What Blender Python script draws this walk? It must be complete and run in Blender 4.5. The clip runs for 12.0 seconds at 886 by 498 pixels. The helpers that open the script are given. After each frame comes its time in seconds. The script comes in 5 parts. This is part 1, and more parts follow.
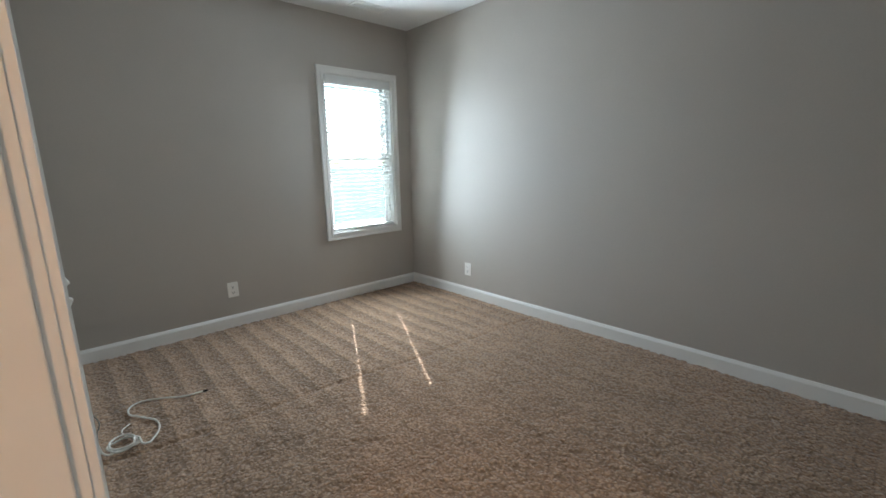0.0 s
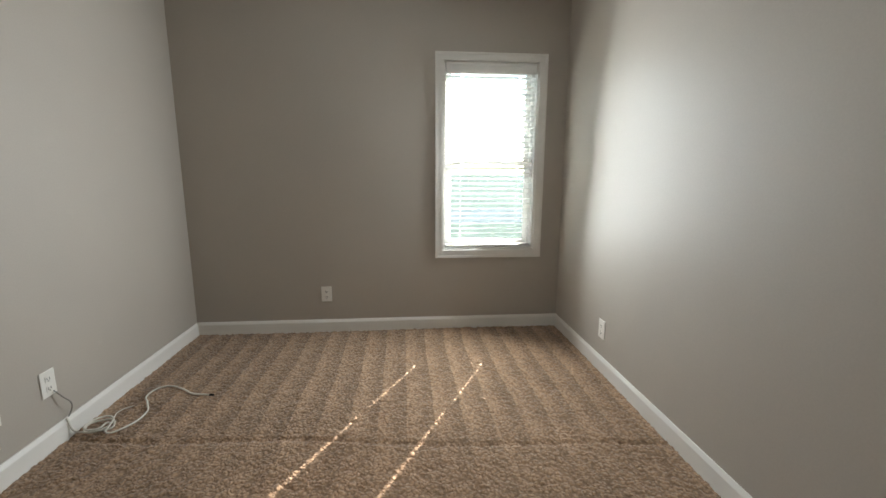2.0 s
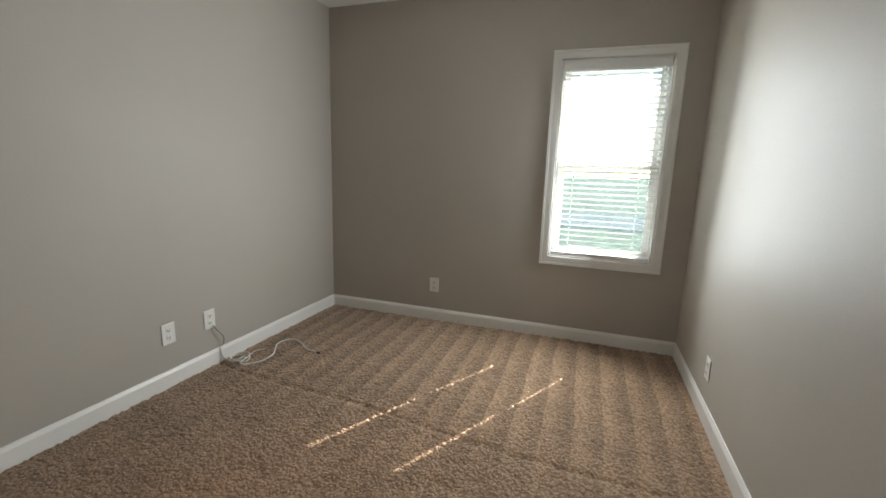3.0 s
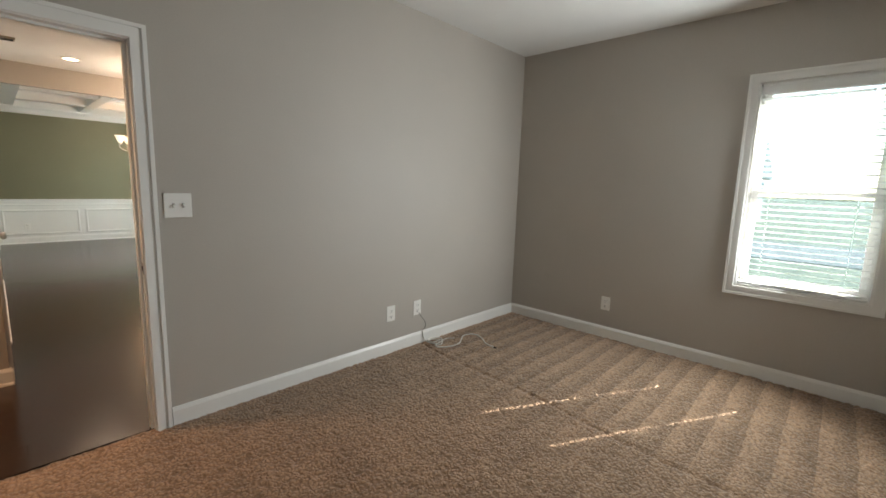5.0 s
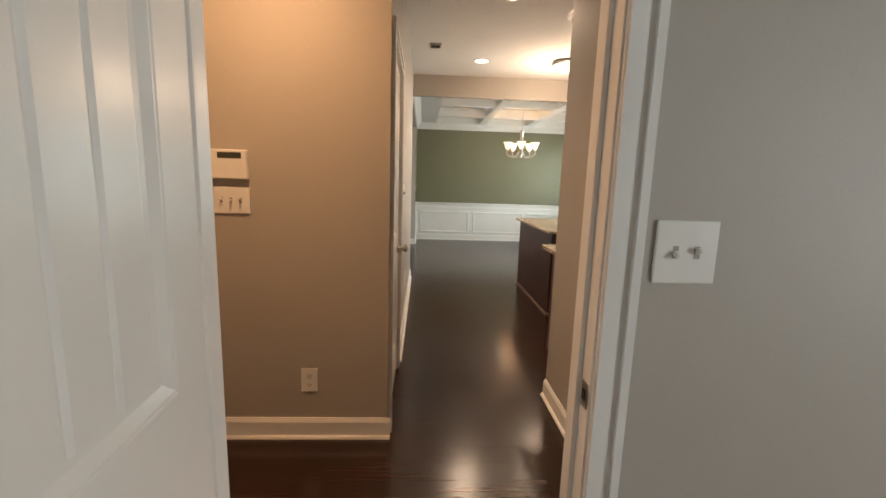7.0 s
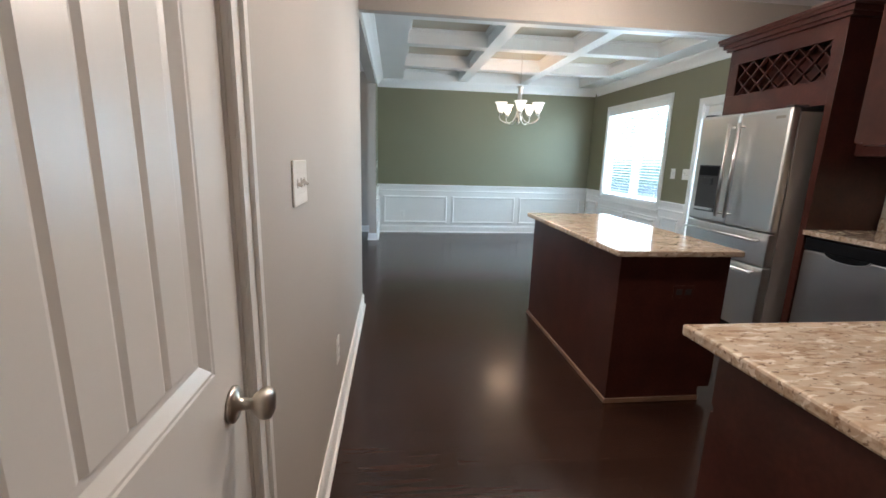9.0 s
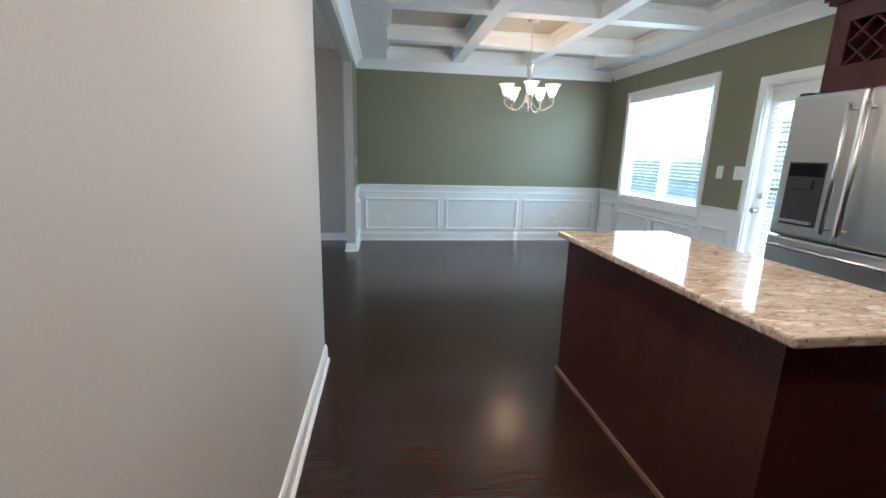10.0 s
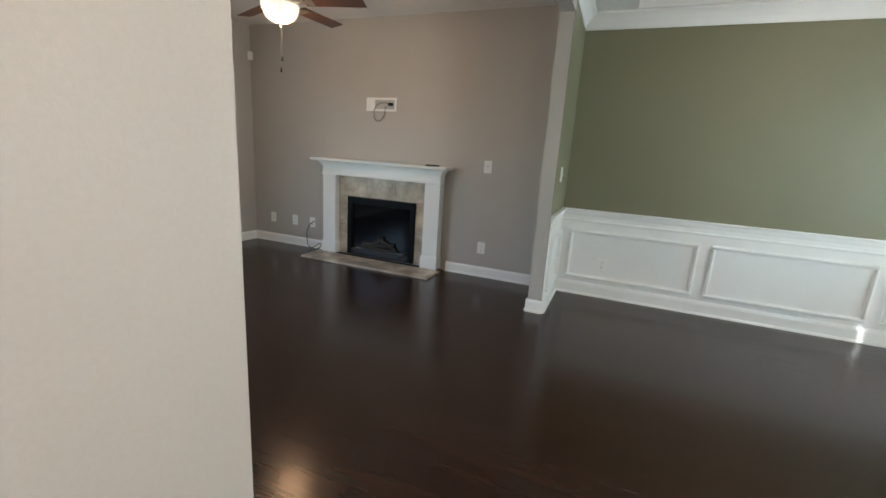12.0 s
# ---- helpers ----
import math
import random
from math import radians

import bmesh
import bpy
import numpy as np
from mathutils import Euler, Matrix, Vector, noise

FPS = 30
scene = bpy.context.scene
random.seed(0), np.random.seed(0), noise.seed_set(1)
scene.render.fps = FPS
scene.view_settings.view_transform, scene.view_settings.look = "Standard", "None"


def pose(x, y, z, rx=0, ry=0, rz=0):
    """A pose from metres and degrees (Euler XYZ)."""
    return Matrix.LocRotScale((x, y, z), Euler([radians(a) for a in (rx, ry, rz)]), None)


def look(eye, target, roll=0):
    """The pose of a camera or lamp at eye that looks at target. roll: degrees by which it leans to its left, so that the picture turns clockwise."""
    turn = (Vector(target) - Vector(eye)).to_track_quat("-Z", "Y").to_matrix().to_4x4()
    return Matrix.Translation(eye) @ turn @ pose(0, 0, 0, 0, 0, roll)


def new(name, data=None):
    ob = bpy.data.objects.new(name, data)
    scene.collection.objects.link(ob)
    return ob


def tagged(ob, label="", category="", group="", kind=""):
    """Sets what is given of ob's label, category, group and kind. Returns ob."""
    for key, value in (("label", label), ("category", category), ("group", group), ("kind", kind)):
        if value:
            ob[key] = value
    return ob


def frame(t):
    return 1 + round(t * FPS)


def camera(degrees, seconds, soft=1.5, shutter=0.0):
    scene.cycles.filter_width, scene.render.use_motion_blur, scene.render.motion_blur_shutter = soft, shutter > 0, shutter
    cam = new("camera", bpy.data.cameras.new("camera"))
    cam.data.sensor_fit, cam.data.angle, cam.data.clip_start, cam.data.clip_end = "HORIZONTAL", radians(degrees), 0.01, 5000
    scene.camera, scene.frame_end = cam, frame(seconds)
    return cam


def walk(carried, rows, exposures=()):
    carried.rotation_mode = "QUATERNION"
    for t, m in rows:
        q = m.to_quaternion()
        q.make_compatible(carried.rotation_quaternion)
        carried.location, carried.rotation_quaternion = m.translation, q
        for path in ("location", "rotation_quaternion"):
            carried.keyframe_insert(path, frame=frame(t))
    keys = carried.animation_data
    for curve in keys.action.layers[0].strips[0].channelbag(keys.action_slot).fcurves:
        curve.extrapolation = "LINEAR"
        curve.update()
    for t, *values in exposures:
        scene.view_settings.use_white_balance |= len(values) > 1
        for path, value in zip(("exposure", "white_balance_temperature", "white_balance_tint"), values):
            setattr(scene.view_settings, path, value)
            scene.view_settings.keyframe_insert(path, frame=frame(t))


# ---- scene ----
cam = camera(92.4, 12.0, 1.6)
PATH = [
    (0, (0.143, -0.02, 1.371), (1.587, -1.346, 0.973), -1.1),
    (0.5, (0.246, -0.363, 1.324), (1.841, -1.503, 0.927), -1.3),
    (1, (0.327, -0.777, 1.303), (2.073, -1.679, 0.937), -1.7),
    (1.5, (0.419, -1.251, 1.311), (2.294, -1.845, 0.947), -1.2),
    (2, (0.434, -1.735, 1.345), (2.395, -1.909, 0.991), 0.2),
    (2.5, (0.503, -2.141, 1.326), (2.452, -1.863, 0.971), 1.4),
    (2.7, (0.497, -2.229, 1.355), (2.413, -1.786, 0.991), 1.8),
    (4.3, (0.063, -2.709, 1.388), (1.717, -1.623, 1.098), 0.3),
    (4.5, (0.047, -2.723, 1.395), (1.657, -1.571, 1.109), 0.9),
    (5, (0.024, -2.629, 1.404), (1.462, -1.272, 1.106), 1.8),
    (5.5, (0.126, -2.317, 1.386), (1.24, -0.686, 1.075), 2.1),
    (6, (0.176, -1.879, 1.365), (0.912, -0.048, 1.045), 2.4),
    (6.5, (0.171, -1.377, 1.382), (0.53, 0.564, 1.059), 2.4),
    (7, (0.164, -0.847, 1.382), (0.264, 1.125, 1.062), 1.8),
    (7.2, (0.139, -0.633, 1.356), (0.209, 1.34, 1.036), 1.9),
    (8.8, (0.254, 1.107, 1.375), (0.471, 3.049, 0.95), 1.8),
    (9, (0.282, 1.33, 1.354), (0.513, 3.272, 0.935), 1.7),
    (9.5, (0.33, 1.896, 1.35), (0.571, 3.832, 0.908), 1.4),
    (10, (0.383, 2.469, 1.351), (0.659, 4.401, 0.913), 1.6),
    (10.5, (0.474, 3.043, 1.351), (0.654, 4.988, 0.921), 1.8),
    (11, (0.513, 3.629, 1.356), (0.547, 5.581, 0.921), 2.3),
    (11.5, (0.545, 4.169, 1.282), (0.254, 6.105, 0.872), 2.8),
    (12, (0.505, 4.655, 1.354), (-0.224, 6.462, 0.903), 3.6),
]

EXPOSURES = [(0.0, 3.25, 5750, 6), (1.0, 3.3, 6600, 9), (2.0, 3.1, 6700, 10), (2.7, 2.95, 6700, 10), (4.3, 3.05, 6700, 10), (5.5, 3.1, 6800, 10), (6.1, 3.4, 7100, 12), (6.6, 3.25, 6900, 11), (7.0, 3.0, 6800, 11),
             (8.8, 3.12, 5400, 8), (10.0, 2.95, 5150, 7), (10.6, 2.85, 5150, 6), (11.2, 2.8, 5250, 6), (12.0, 3.0, 5950, 8)]
walk(cam, [(t, look(e, a, r)) for t, e, a, r in PATH], EXPOSURES)

# ---- world, sun, lights ----
SUN_AZ = math.atan2(-0.65, 1.21)          # the sun stands over +x, -y
SUN_EL = radians(42)
world = bpy.data.worlds.new("sky")
scene.world = world
world.use_nodes = True
wn = world.node_tree.nodes
sky = wn.new("ShaderNodeTexSky")
sky.sky_type = "NISHITA"
sky.sun_disc = False
sky.sun_elevation = SUN_EL
sky.sun_rotation = math.pi / 2 - SUN_AZ
wn["Background"].inputs[1].default_value = 0.15
world.node_tree.links.new(sky.outputs[0], wn["Background"].inputs[0])


def lamp(name, kind, m, energy, color=(1, 1, 1), **kw):
    d = bpy.data.lights.new(name, kind)
    d.energy, d.color = energy, color
    for k, v in kw.items():
        setattr(d, k, v)
    o = new(name, d)
    o.matrix_world = m
    return o


sun_dir = Vector((math.cos(SUN_AZ) * math.cos(SUN_EL), math.sin(SUN_AZ) * math.cos(SUN_EL), math.sin(SUN_EL)))
lamp("sun", "SUN", look(sun_dir * 20, (0, 0, 0)), 3.4, (1.0, 0.95, 0.88), angle=radians(0.5))
WARM = (1.0, 0.56, 0.28)
SOFT_WARM = (1.0, 0.74, 0.53)
DAY = (0.88, 0.96, 1.0)


def daylight(name, at, toward, wide, high, energy, color=DAY, spread=180):
    """The sky's light through one window opening, standing in the opening and facing the way that it falls."""
    return lamp(name, "AREA", look(at, Vector(at) + Vector(toward)), energy, color, shape="RECTANGLE", size=wide, size_y=high, spread=radians(spread))


COOL = (0.80, 0.97, 1.0)
daylight("bedroom_window_light", (3.965 - 0.11, -2.42, 1.45), (-0.90, 0.44, -0.10), 0.46, 1.40, 5.9, DAY, 166)
daylight("dining_window_light", (3.905 + 0.062, 7.655, 1.50), (-1, 0, 0), 1.57, 1.36, 7.5, COOL)
daylight("patio_door_light", (3.905 + 0.041, 5.735, 1.08), (-1, 0, 0), 0.60, 1.60, 7.0, COOL)
daylight("living_window_light", (-4.12 + 0.03, 5.50, 1.40), (1, 0, 0), 2.10, 1.50, 4.0, COOL)

# ---- materials ----


def mat(name, color, rough=0.5, metal=0.0, vary=0.08, scale=3.0, fine=0.0, fine_scale=120.0, bump=0.0, bump_scale=200.0, spec=0.5, coat=0.0):
    m = bpy.data.materials.new(name)
    m.use_nodes = True
    nt = m.node_tree
    b = nt.nodes["Principled BSDF"]
    b.inputs["Roughness"].default_value = rough
    b.inputs["Metallic"].default_value = metal
    b.inputs["Specular IOR Level"].default_value = spec
    b.inputs["Coat Weight"].default_value = coat
    tc = nt.nodes.new("ShaderNodeTexCoord")
    n1 = nt.nodes.new("ShaderNodeTexNoise")
    n1.inputs["Scale"].default_value = scale
    n1.inputs["Detail"].default_value = 4
    n2 = nt.nodes.new("ShaderNodeTexNoise")
    n2.inputs["Scale"].default_value = fine_scale
    n2.inputs["Detail"].default_value = 2
    nt.links.new(tc.outputs["Object"], n1.inputs["Vector"])
    nt.links.new(tc.outputs["Object"], n2.inputs["Vector"])
    ramp = nt.nodes.new("ShaderNodeMapRange")
    ramp.inputs["From Min"].default_value, ramp.inputs["From Max"].default_value = 0.3, 0.7
    ramp.inputs["To Min"].default_value, ramp.inputs["To Max"].default_value = 1 - vary, 1 + vary
    nt.links.new(n1.outputs["Fac"], ramp.inputs["Value"])
    ramp2 = nt.nodes.new("ShaderNodeMapRange")
    ramp2.inputs["From Min"].default_value, ramp2.inputs["From Max"].default_value = 0.3, 0.7
    ramp2.inputs["To Min"].default_value, ramp2.inputs["To Max"].default_value = 1 - fine, 1 + fine
    nt.links.new(n2.outputs["Fac"], ramp2.inputs["Value"])
    mul = nt.nodes.new("ShaderNodeMath")
    mul.operation = "MULTIPLY"
    nt.links.new(ramp.outputs[0], mul.inputs[0])
    nt.links.new(ramp2.outputs[0], mul.inputs[1])
    vm = nt.nodes.new("ShaderNodeVectorMath")
    vm.operation = "SCALE"
    vm.inputs[0].default_value = color
    nt.links.new(mul.outputs[0], vm.inputs["Scale"])
    nt.links.new(vm.outputs[0], b.inputs["Base Color"])
    if bump:
        n3 = nt.nodes.new("ShaderNodeTexNoise")
        n3.inputs["Scale"].default_value = bump_scale
        n3.inputs["Detail"].default_value = 3
        nt.links.new(tc.outputs["Object"], n3.inputs["Vector"])
        bn = nt.nodes.new("ShaderNodeBump")
        bn.inputs["Strength"].default_value = bump
        bn.inputs["Distance"].default_value = 0.002
        nt.links.new(n3.outputs["Fac"], bn.inputs["Height"])
        nt.links.new(bn.outputs[0], b.inputs["Normal"])
    return m


def emit(name, color, strength):
    m = bpy.data.materials.new(name)
    m.use_nodes = True
    b = m.node_tree.nodes["Principled BSDF"]
    b.inputs["Base Color"].default_value = (0.85, 0.82, 0.76, 1)
    b.inputs["Emission Color"].default_value = (*color, 1)
    b.inputs["Emission Strength"].default_value = strength
    b.inputs["Roughness"].default_value = 0.3
    return m


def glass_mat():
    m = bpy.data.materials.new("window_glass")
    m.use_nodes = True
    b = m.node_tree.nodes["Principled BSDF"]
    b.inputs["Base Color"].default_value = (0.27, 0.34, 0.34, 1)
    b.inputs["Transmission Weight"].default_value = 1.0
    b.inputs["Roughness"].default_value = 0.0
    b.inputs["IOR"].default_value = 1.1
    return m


M_WALL = mat("greige_wall_paint", (0.44, 0.405, 0.36), 0.55, vary=0.03, scale=1.2, fine=0.02, bump=0.12, bump_scale=260)
M_GREEN = mat("sage_green_wall_paint", (0.20, 0.192, 0.118), 0.5, vary=0.03, scale=1.2, fine=0.02, bump=0.25, bump_scale=260)
M_TAN = mat("tan_ceiling_panel_paint", (0.45, 0.40, 0.30), 0.6, vary=0.03, scale=1.2)
M_CEIL = mat("ceiling_white_paint", (0.78, 0.77, 0.75), 0.85, vary=0.02, bump=0.35, bump_scale=160)
M_TRIM = mat("white_semigloss_trim", (0.80, 0.79, 0.76), 0.32, vary=0.02, bump=0.05, bump_scale=60)
M_DOOR = mat("white_door_paint", (0.78, 0.77, 0.74), 0.28, vary=0.02, bump=0.06, bump_scale=50)
M_BEAM = mat("coffer_white_paint", (0.78, 0.77, 0.74), 0.4, vary=0.02)
M_PLATE = mat("white_plastic_plate", (0.82, 0.81, 0.77), 0.3, vary=0.01)
M_SLOT = mat("dark_slot", (0.03, 0.03, 0.03), 0.6)
M_NICKEL = mat("brushed_nickel", (0.52, 0.48, 0.42), 0.28, 1.0, vary=0.05, scale=30)
M_CHERRY = mat("dark_cherry_wood", (0.052, 0.0165, 0.0125), 0.3, vary=0.25, scale=6, fine=0.15, fine_scale=60, spec=0.4)
M_SHOE = mat("worn_brown_shoe_moulding", (0.20, 0.125, 0.085), 0.35, vary=0.2, scale=8)
M_STEEL = mat("brushed_stainless_steel", (0.74, 0.74, 0.73), 0.3, 1.0, vary=0.04, scale=2)
M_DARKPL = mat("dark_grey_plastic", (0.035, 0.037, 0.04), 0.35)
M_BLACK = mat("black_metal", (0.007, 0.008, 0.010), 0.45, 0.0, spec=0.07)
M_BLIND = mat("white_blind_slat", (0.82, 0.83, 0.82), 0.45, vary=0.01)
M_VINYL = mat("white_vinyl_frame", (0.82, 0.82, 0.80), 0.35, vary=0.01)
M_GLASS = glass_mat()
M_CABLE = mat("white_cable", (0.72, 0.70, 0.64), 0.4)
M_BLACKCABLE = mat("black_cable", (0.02, 0.02, 0.02), 0.5)
M_GREYCABLE = mat("grey_cable", (0.10, 0.10, 0.10), 0.45)
M_SHADE = emit("lit_frosted_glass_shade", (1.0, 0.76, 0.48), 0.16)
M_CAN = emit("lit_downlight_lens", (1.0, 0.78, 0.52), 1.8)
M_FLUSH = emit("lit_alabaster_bowl", (1.0, 0.80, 0.56), 0.13)


def granite():
    m = mat("beige_speckled_granite", (0.50, 0.425, 0.335), 0.04, vary=0.12, scale=7, fine=0.0, spec=0.5)
    nt = m.node_tree
    b = nt.nodes["Principled BSDF"]
    tc = nt.nodes.new("ShaderNodeTexCoord")
    prev = b.inputs["Base Color"].links[0].from_socket
    # long drifts of tan, brown, cream and a few dark minerals, all lying one way
    for sc, flow, lo, hi, amount, col in ((22, 0.4, 0.46, 0.60, 0.6, (0.38, 0.275, 0.185, 1)), (40, 0.35, 0.53, 0.62, 0.6, (0.25, 0.165, 0.105, 1)),
                                          (36, 0.4, 0.56, 0.62, 0.8, (0.70, 0.64, 0.55, 1)), (60, 0.6, 0.60, 0.66, 0.8, (0.15, 0.10, 0.07, 1))):
        mp = nt.nodes.new("ShaderNodeMapping")
        mp.inputs["Location"].default_value = (sc, sc * 0.7, 0)
        mp.inputs["Rotation"].default_value = (0, 0, radians(58))
        mp.inputs["Scale"].default_value = (sc * flow, sc * 1.3, sc)
        nt.links.new(tc.outputs["Object"], mp.inputs["Vector"])
        n = nt.nodes.new("ShaderNodeTexNoise")
        n.inputs["Scale"].default_value = 1.0
        n.inputs["Detail"].default_value = 4
        n.inputs["Distortion"].default_value = 0.6
        nt.links.new(mp.outputs[0], n.inputs["Vector"])
        r = nt.nodes.new("ShaderNodeMapRange")
        r.inputs["From Min"].default_value, r.inputs["From Max"].default_value = lo, hi
        r.inputs["To Max"].default_value = amount
        nt.links.new(n.outputs["Fac"], r.inputs["Value"])
        mx = nt.nodes.new("ShaderNodeMix")
        mx.data_type = "RGBA"
        nt.links.new(r.outputs[0], mx.inputs["Factor"])
        nt.links.new(prev, mx.inputs["A"])
        mx.inputs["B"].default_value = col
        prev = mx.outputs["Result"]
    nt.links.new(prev, b.inputs["Base Color"])
    return m


M_GRANITE = granite()


def plank_mat():
    m = mat("dark_espresso_hardwood", (0.028, 0.0135, 0.009), 0.2, vary=0.12, scale=2, spec=0.42)
    nt = m.node_tree
    b = nt.nodes["Principled BSDF"]
    old = b.inputs["Base Color"].links[0].from_socket
    oi = nt.nodes.new("ShaderNodeObjectInfo")
    ge = nt.nodes.new("ShaderNodeNewGeometry")
    add = nt.nodes.new("ShaderNodeMath")
    add.operation = "ADD"
    nt.links.new(oi.outputs["Random"], add.inputs[0])
    nt.links.new(ge.outputs["Random Per Island"], add.inputs[1])
    fr = nt.nodes.new("ShaderNodeMath")
    fr.operation = "FRACT"
    nt.links.new(add.outputs[0], fr.inputs[0])
    mr = nt.nodes.new("ShaderNodeMapRange")
    mr.inputs["To Min"].default_value, mr.inputs["To Max"].default_value = 0.9, 1.12
    nt.links.new(fr.outputs[0], mr.inputs["Value"])
    tc = nt.nodes.new("ShaderNodeTexCoord")
    mp = nt.nodes.new("ShaderNodeMapping")
    mp.inputs["Scale"].default_value = (2.5, 45, 45)
    nt.links.new(tc.outputs["Object"], mp.inputs["Vector"])
    gn = nt.nodes.new("ShaderNodeTexNoise")
    gn.inputs["Scale"].default_value = 1.0
    gn.inputs["Detail"].default_value = 5
    nt.links.new(mp.outputs[0], gn.inputs["Vector"])
    gr = nt.nodes.new("ShaderNodeMapRange")
    gr.inputs["From Min"].default_value, gr.inputs["From Max"].default_value = 0.3, 0.7
    gr.inputs["To Min"].default_value, gr.inputs["To Max"].default_value = 0.82, 1.2
    nt.links.new(gn.outputs["Fac"], gr.inputs["Value"])
    mu = nt.nodes.new("ShaderNodeMath")
    mu.operation = "MULTIPLY"
    nt.links.new(mr.outputs[0], mu.inputs[0])
    nt.links.new(gr.outputs[0], mu.inputs[1])
    vm = nt.nodes.new("ShaderNodeVectorMath")
    vm.operation = "SCALE"
    nt.links.new(old, vm.inputs[0])
    nt.links.new(mu.outputs[0], vm.inputs["Scale"])
    nt.links.new(vm.outputs[0], b.inputs["Base Color"])
    rr = nt.nodes.new("ShaderNodeMapRange")
    rr.inputs["From Min"].default_value, rr.inputs["From Max"].default_value = 0.3, 0.7
    rr.inputs["To Min"].default_value, rr.inputs["To Max"].default_value = 0.19, 0.22
    nt.links.new(gn.outputs["Fac"], rr.inputs["Value"])
    nt.links.new(rr.outputs[0], b.inputs["Roughness"])
    bn = nt.nodes.new("ShaderNodeBump")
    bn.inputs["Strength"].default_value = 0.015
    bn.inputs["Distance"].default_value = 0.002
    nt.links.new(gn.outputs["Fac"], bn.inputs["Height"])
    nt.links.new(bn.outputs[0], b.inputs["Normal"])
    return m


M_PLANK = plank_mat()
M_JOINT = mat("dark_floor_joint", (0.012, 0.007, 0.005), 0.6)


def carpet_mat():
    m = mat("brown_beige_carpet", (0.33, 0.215, 0.135), 0.95, vary=0.13, scale=4, fine=0.24, fine_scale=90, spec=0.1)
    nt = m.node_tree
    b = nt.nodes["Principled BSDF"]
    b.inputs["Sheen Weight"].default_value = 0.25
    b.inputs["Sheen Roughness"].default_value = 0.5
    old = b.inputs["Base Color"].links[0].from_socket
    tc = nt.nodes.new("ShaderNodeTexCoord")
    wv = nt.nodes.new("ShaderNodeTexWave")
    wv.bands_direction = "Y"
    wv.wave_profile = "SAW"
    wv.inputs["Scale"].default_value = 2.0
    wv.inputs["Distortion"].default_value = 1.2
    wv.inputs["Detail"].default_value = 1
    wv.inputs["Detail Scale"].default_value = 0.6
    nt.links.new(tc.outputs["Object"], wv.inputs["Vector"])
    mr = nt.nodes.new("ShaderNodeMapRange")
    mr.inputs["From Min"].default_value, mr.inputs["From Max"].default_value = 0.25, 0.75
    mr.inputs["To Min"].default_value, mr.inputs["To Max"].default_value = 0.80, 1.2
    nt.links.new(wv.outputs["Fac"], mr.inputs["Value"])
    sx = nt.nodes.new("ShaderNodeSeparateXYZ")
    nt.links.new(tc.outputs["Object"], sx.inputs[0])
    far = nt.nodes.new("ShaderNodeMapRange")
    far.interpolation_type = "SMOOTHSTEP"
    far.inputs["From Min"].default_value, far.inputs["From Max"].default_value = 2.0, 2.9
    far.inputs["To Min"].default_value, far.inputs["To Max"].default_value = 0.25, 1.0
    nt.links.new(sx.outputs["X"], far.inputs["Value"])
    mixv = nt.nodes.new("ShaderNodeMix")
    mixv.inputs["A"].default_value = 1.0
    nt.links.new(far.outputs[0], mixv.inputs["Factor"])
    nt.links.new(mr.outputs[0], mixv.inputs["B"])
    vm = nt.nodes.new("ShaderNodeVectorMath")
    vm.operation = "SCALE"
    nt.links.new(old, vm.inputs[0])
    nt.links.new(mixv.outputs["Result"], vm.inputs["Scale"])
    # twisted tufts, gap shade painted into the colour, pushed about by a slow noise
    warp = nt.nodes.new("ShaderNodeTexNoise")
    warp.inputs["Scale"].default_value = 26
    nt.links.new(tc.outputs["Object"], warp.inputs["Vector"])
    shift = nt.nodes.new("ShaderNodeVectorMath")
    shift.operation = "MULTIPLY_ADD"
    shift.inputs[1].default_value = (0.035, 0.035, 0.0)
    nt.links.new(warp.outputs["Color"], shift.inputs[0])
    nt.links.new(tc.outputs["Object"], shift.inputs[2])
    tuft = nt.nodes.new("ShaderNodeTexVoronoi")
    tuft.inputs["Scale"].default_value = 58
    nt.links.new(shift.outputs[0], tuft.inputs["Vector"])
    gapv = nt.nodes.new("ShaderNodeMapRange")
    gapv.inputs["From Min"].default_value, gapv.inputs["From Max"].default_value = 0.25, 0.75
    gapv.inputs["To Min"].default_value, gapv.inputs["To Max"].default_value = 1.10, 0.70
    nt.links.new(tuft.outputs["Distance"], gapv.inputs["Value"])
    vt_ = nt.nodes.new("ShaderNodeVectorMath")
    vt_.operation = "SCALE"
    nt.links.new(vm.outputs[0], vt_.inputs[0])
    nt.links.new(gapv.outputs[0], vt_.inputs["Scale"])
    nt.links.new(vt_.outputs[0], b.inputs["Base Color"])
    bn = nt.nodes.new("ShaderNodeBump")
    bn.inputs["Strength"].default_value = 0.9
    bn.inputs["Distance"].default_value = 0.012
    nt.links.new(gapv.outputs[0], bn.inputs["Height"])
    nt.links.new(bn.outputs[0], b.inputs["Normal"])
    return m


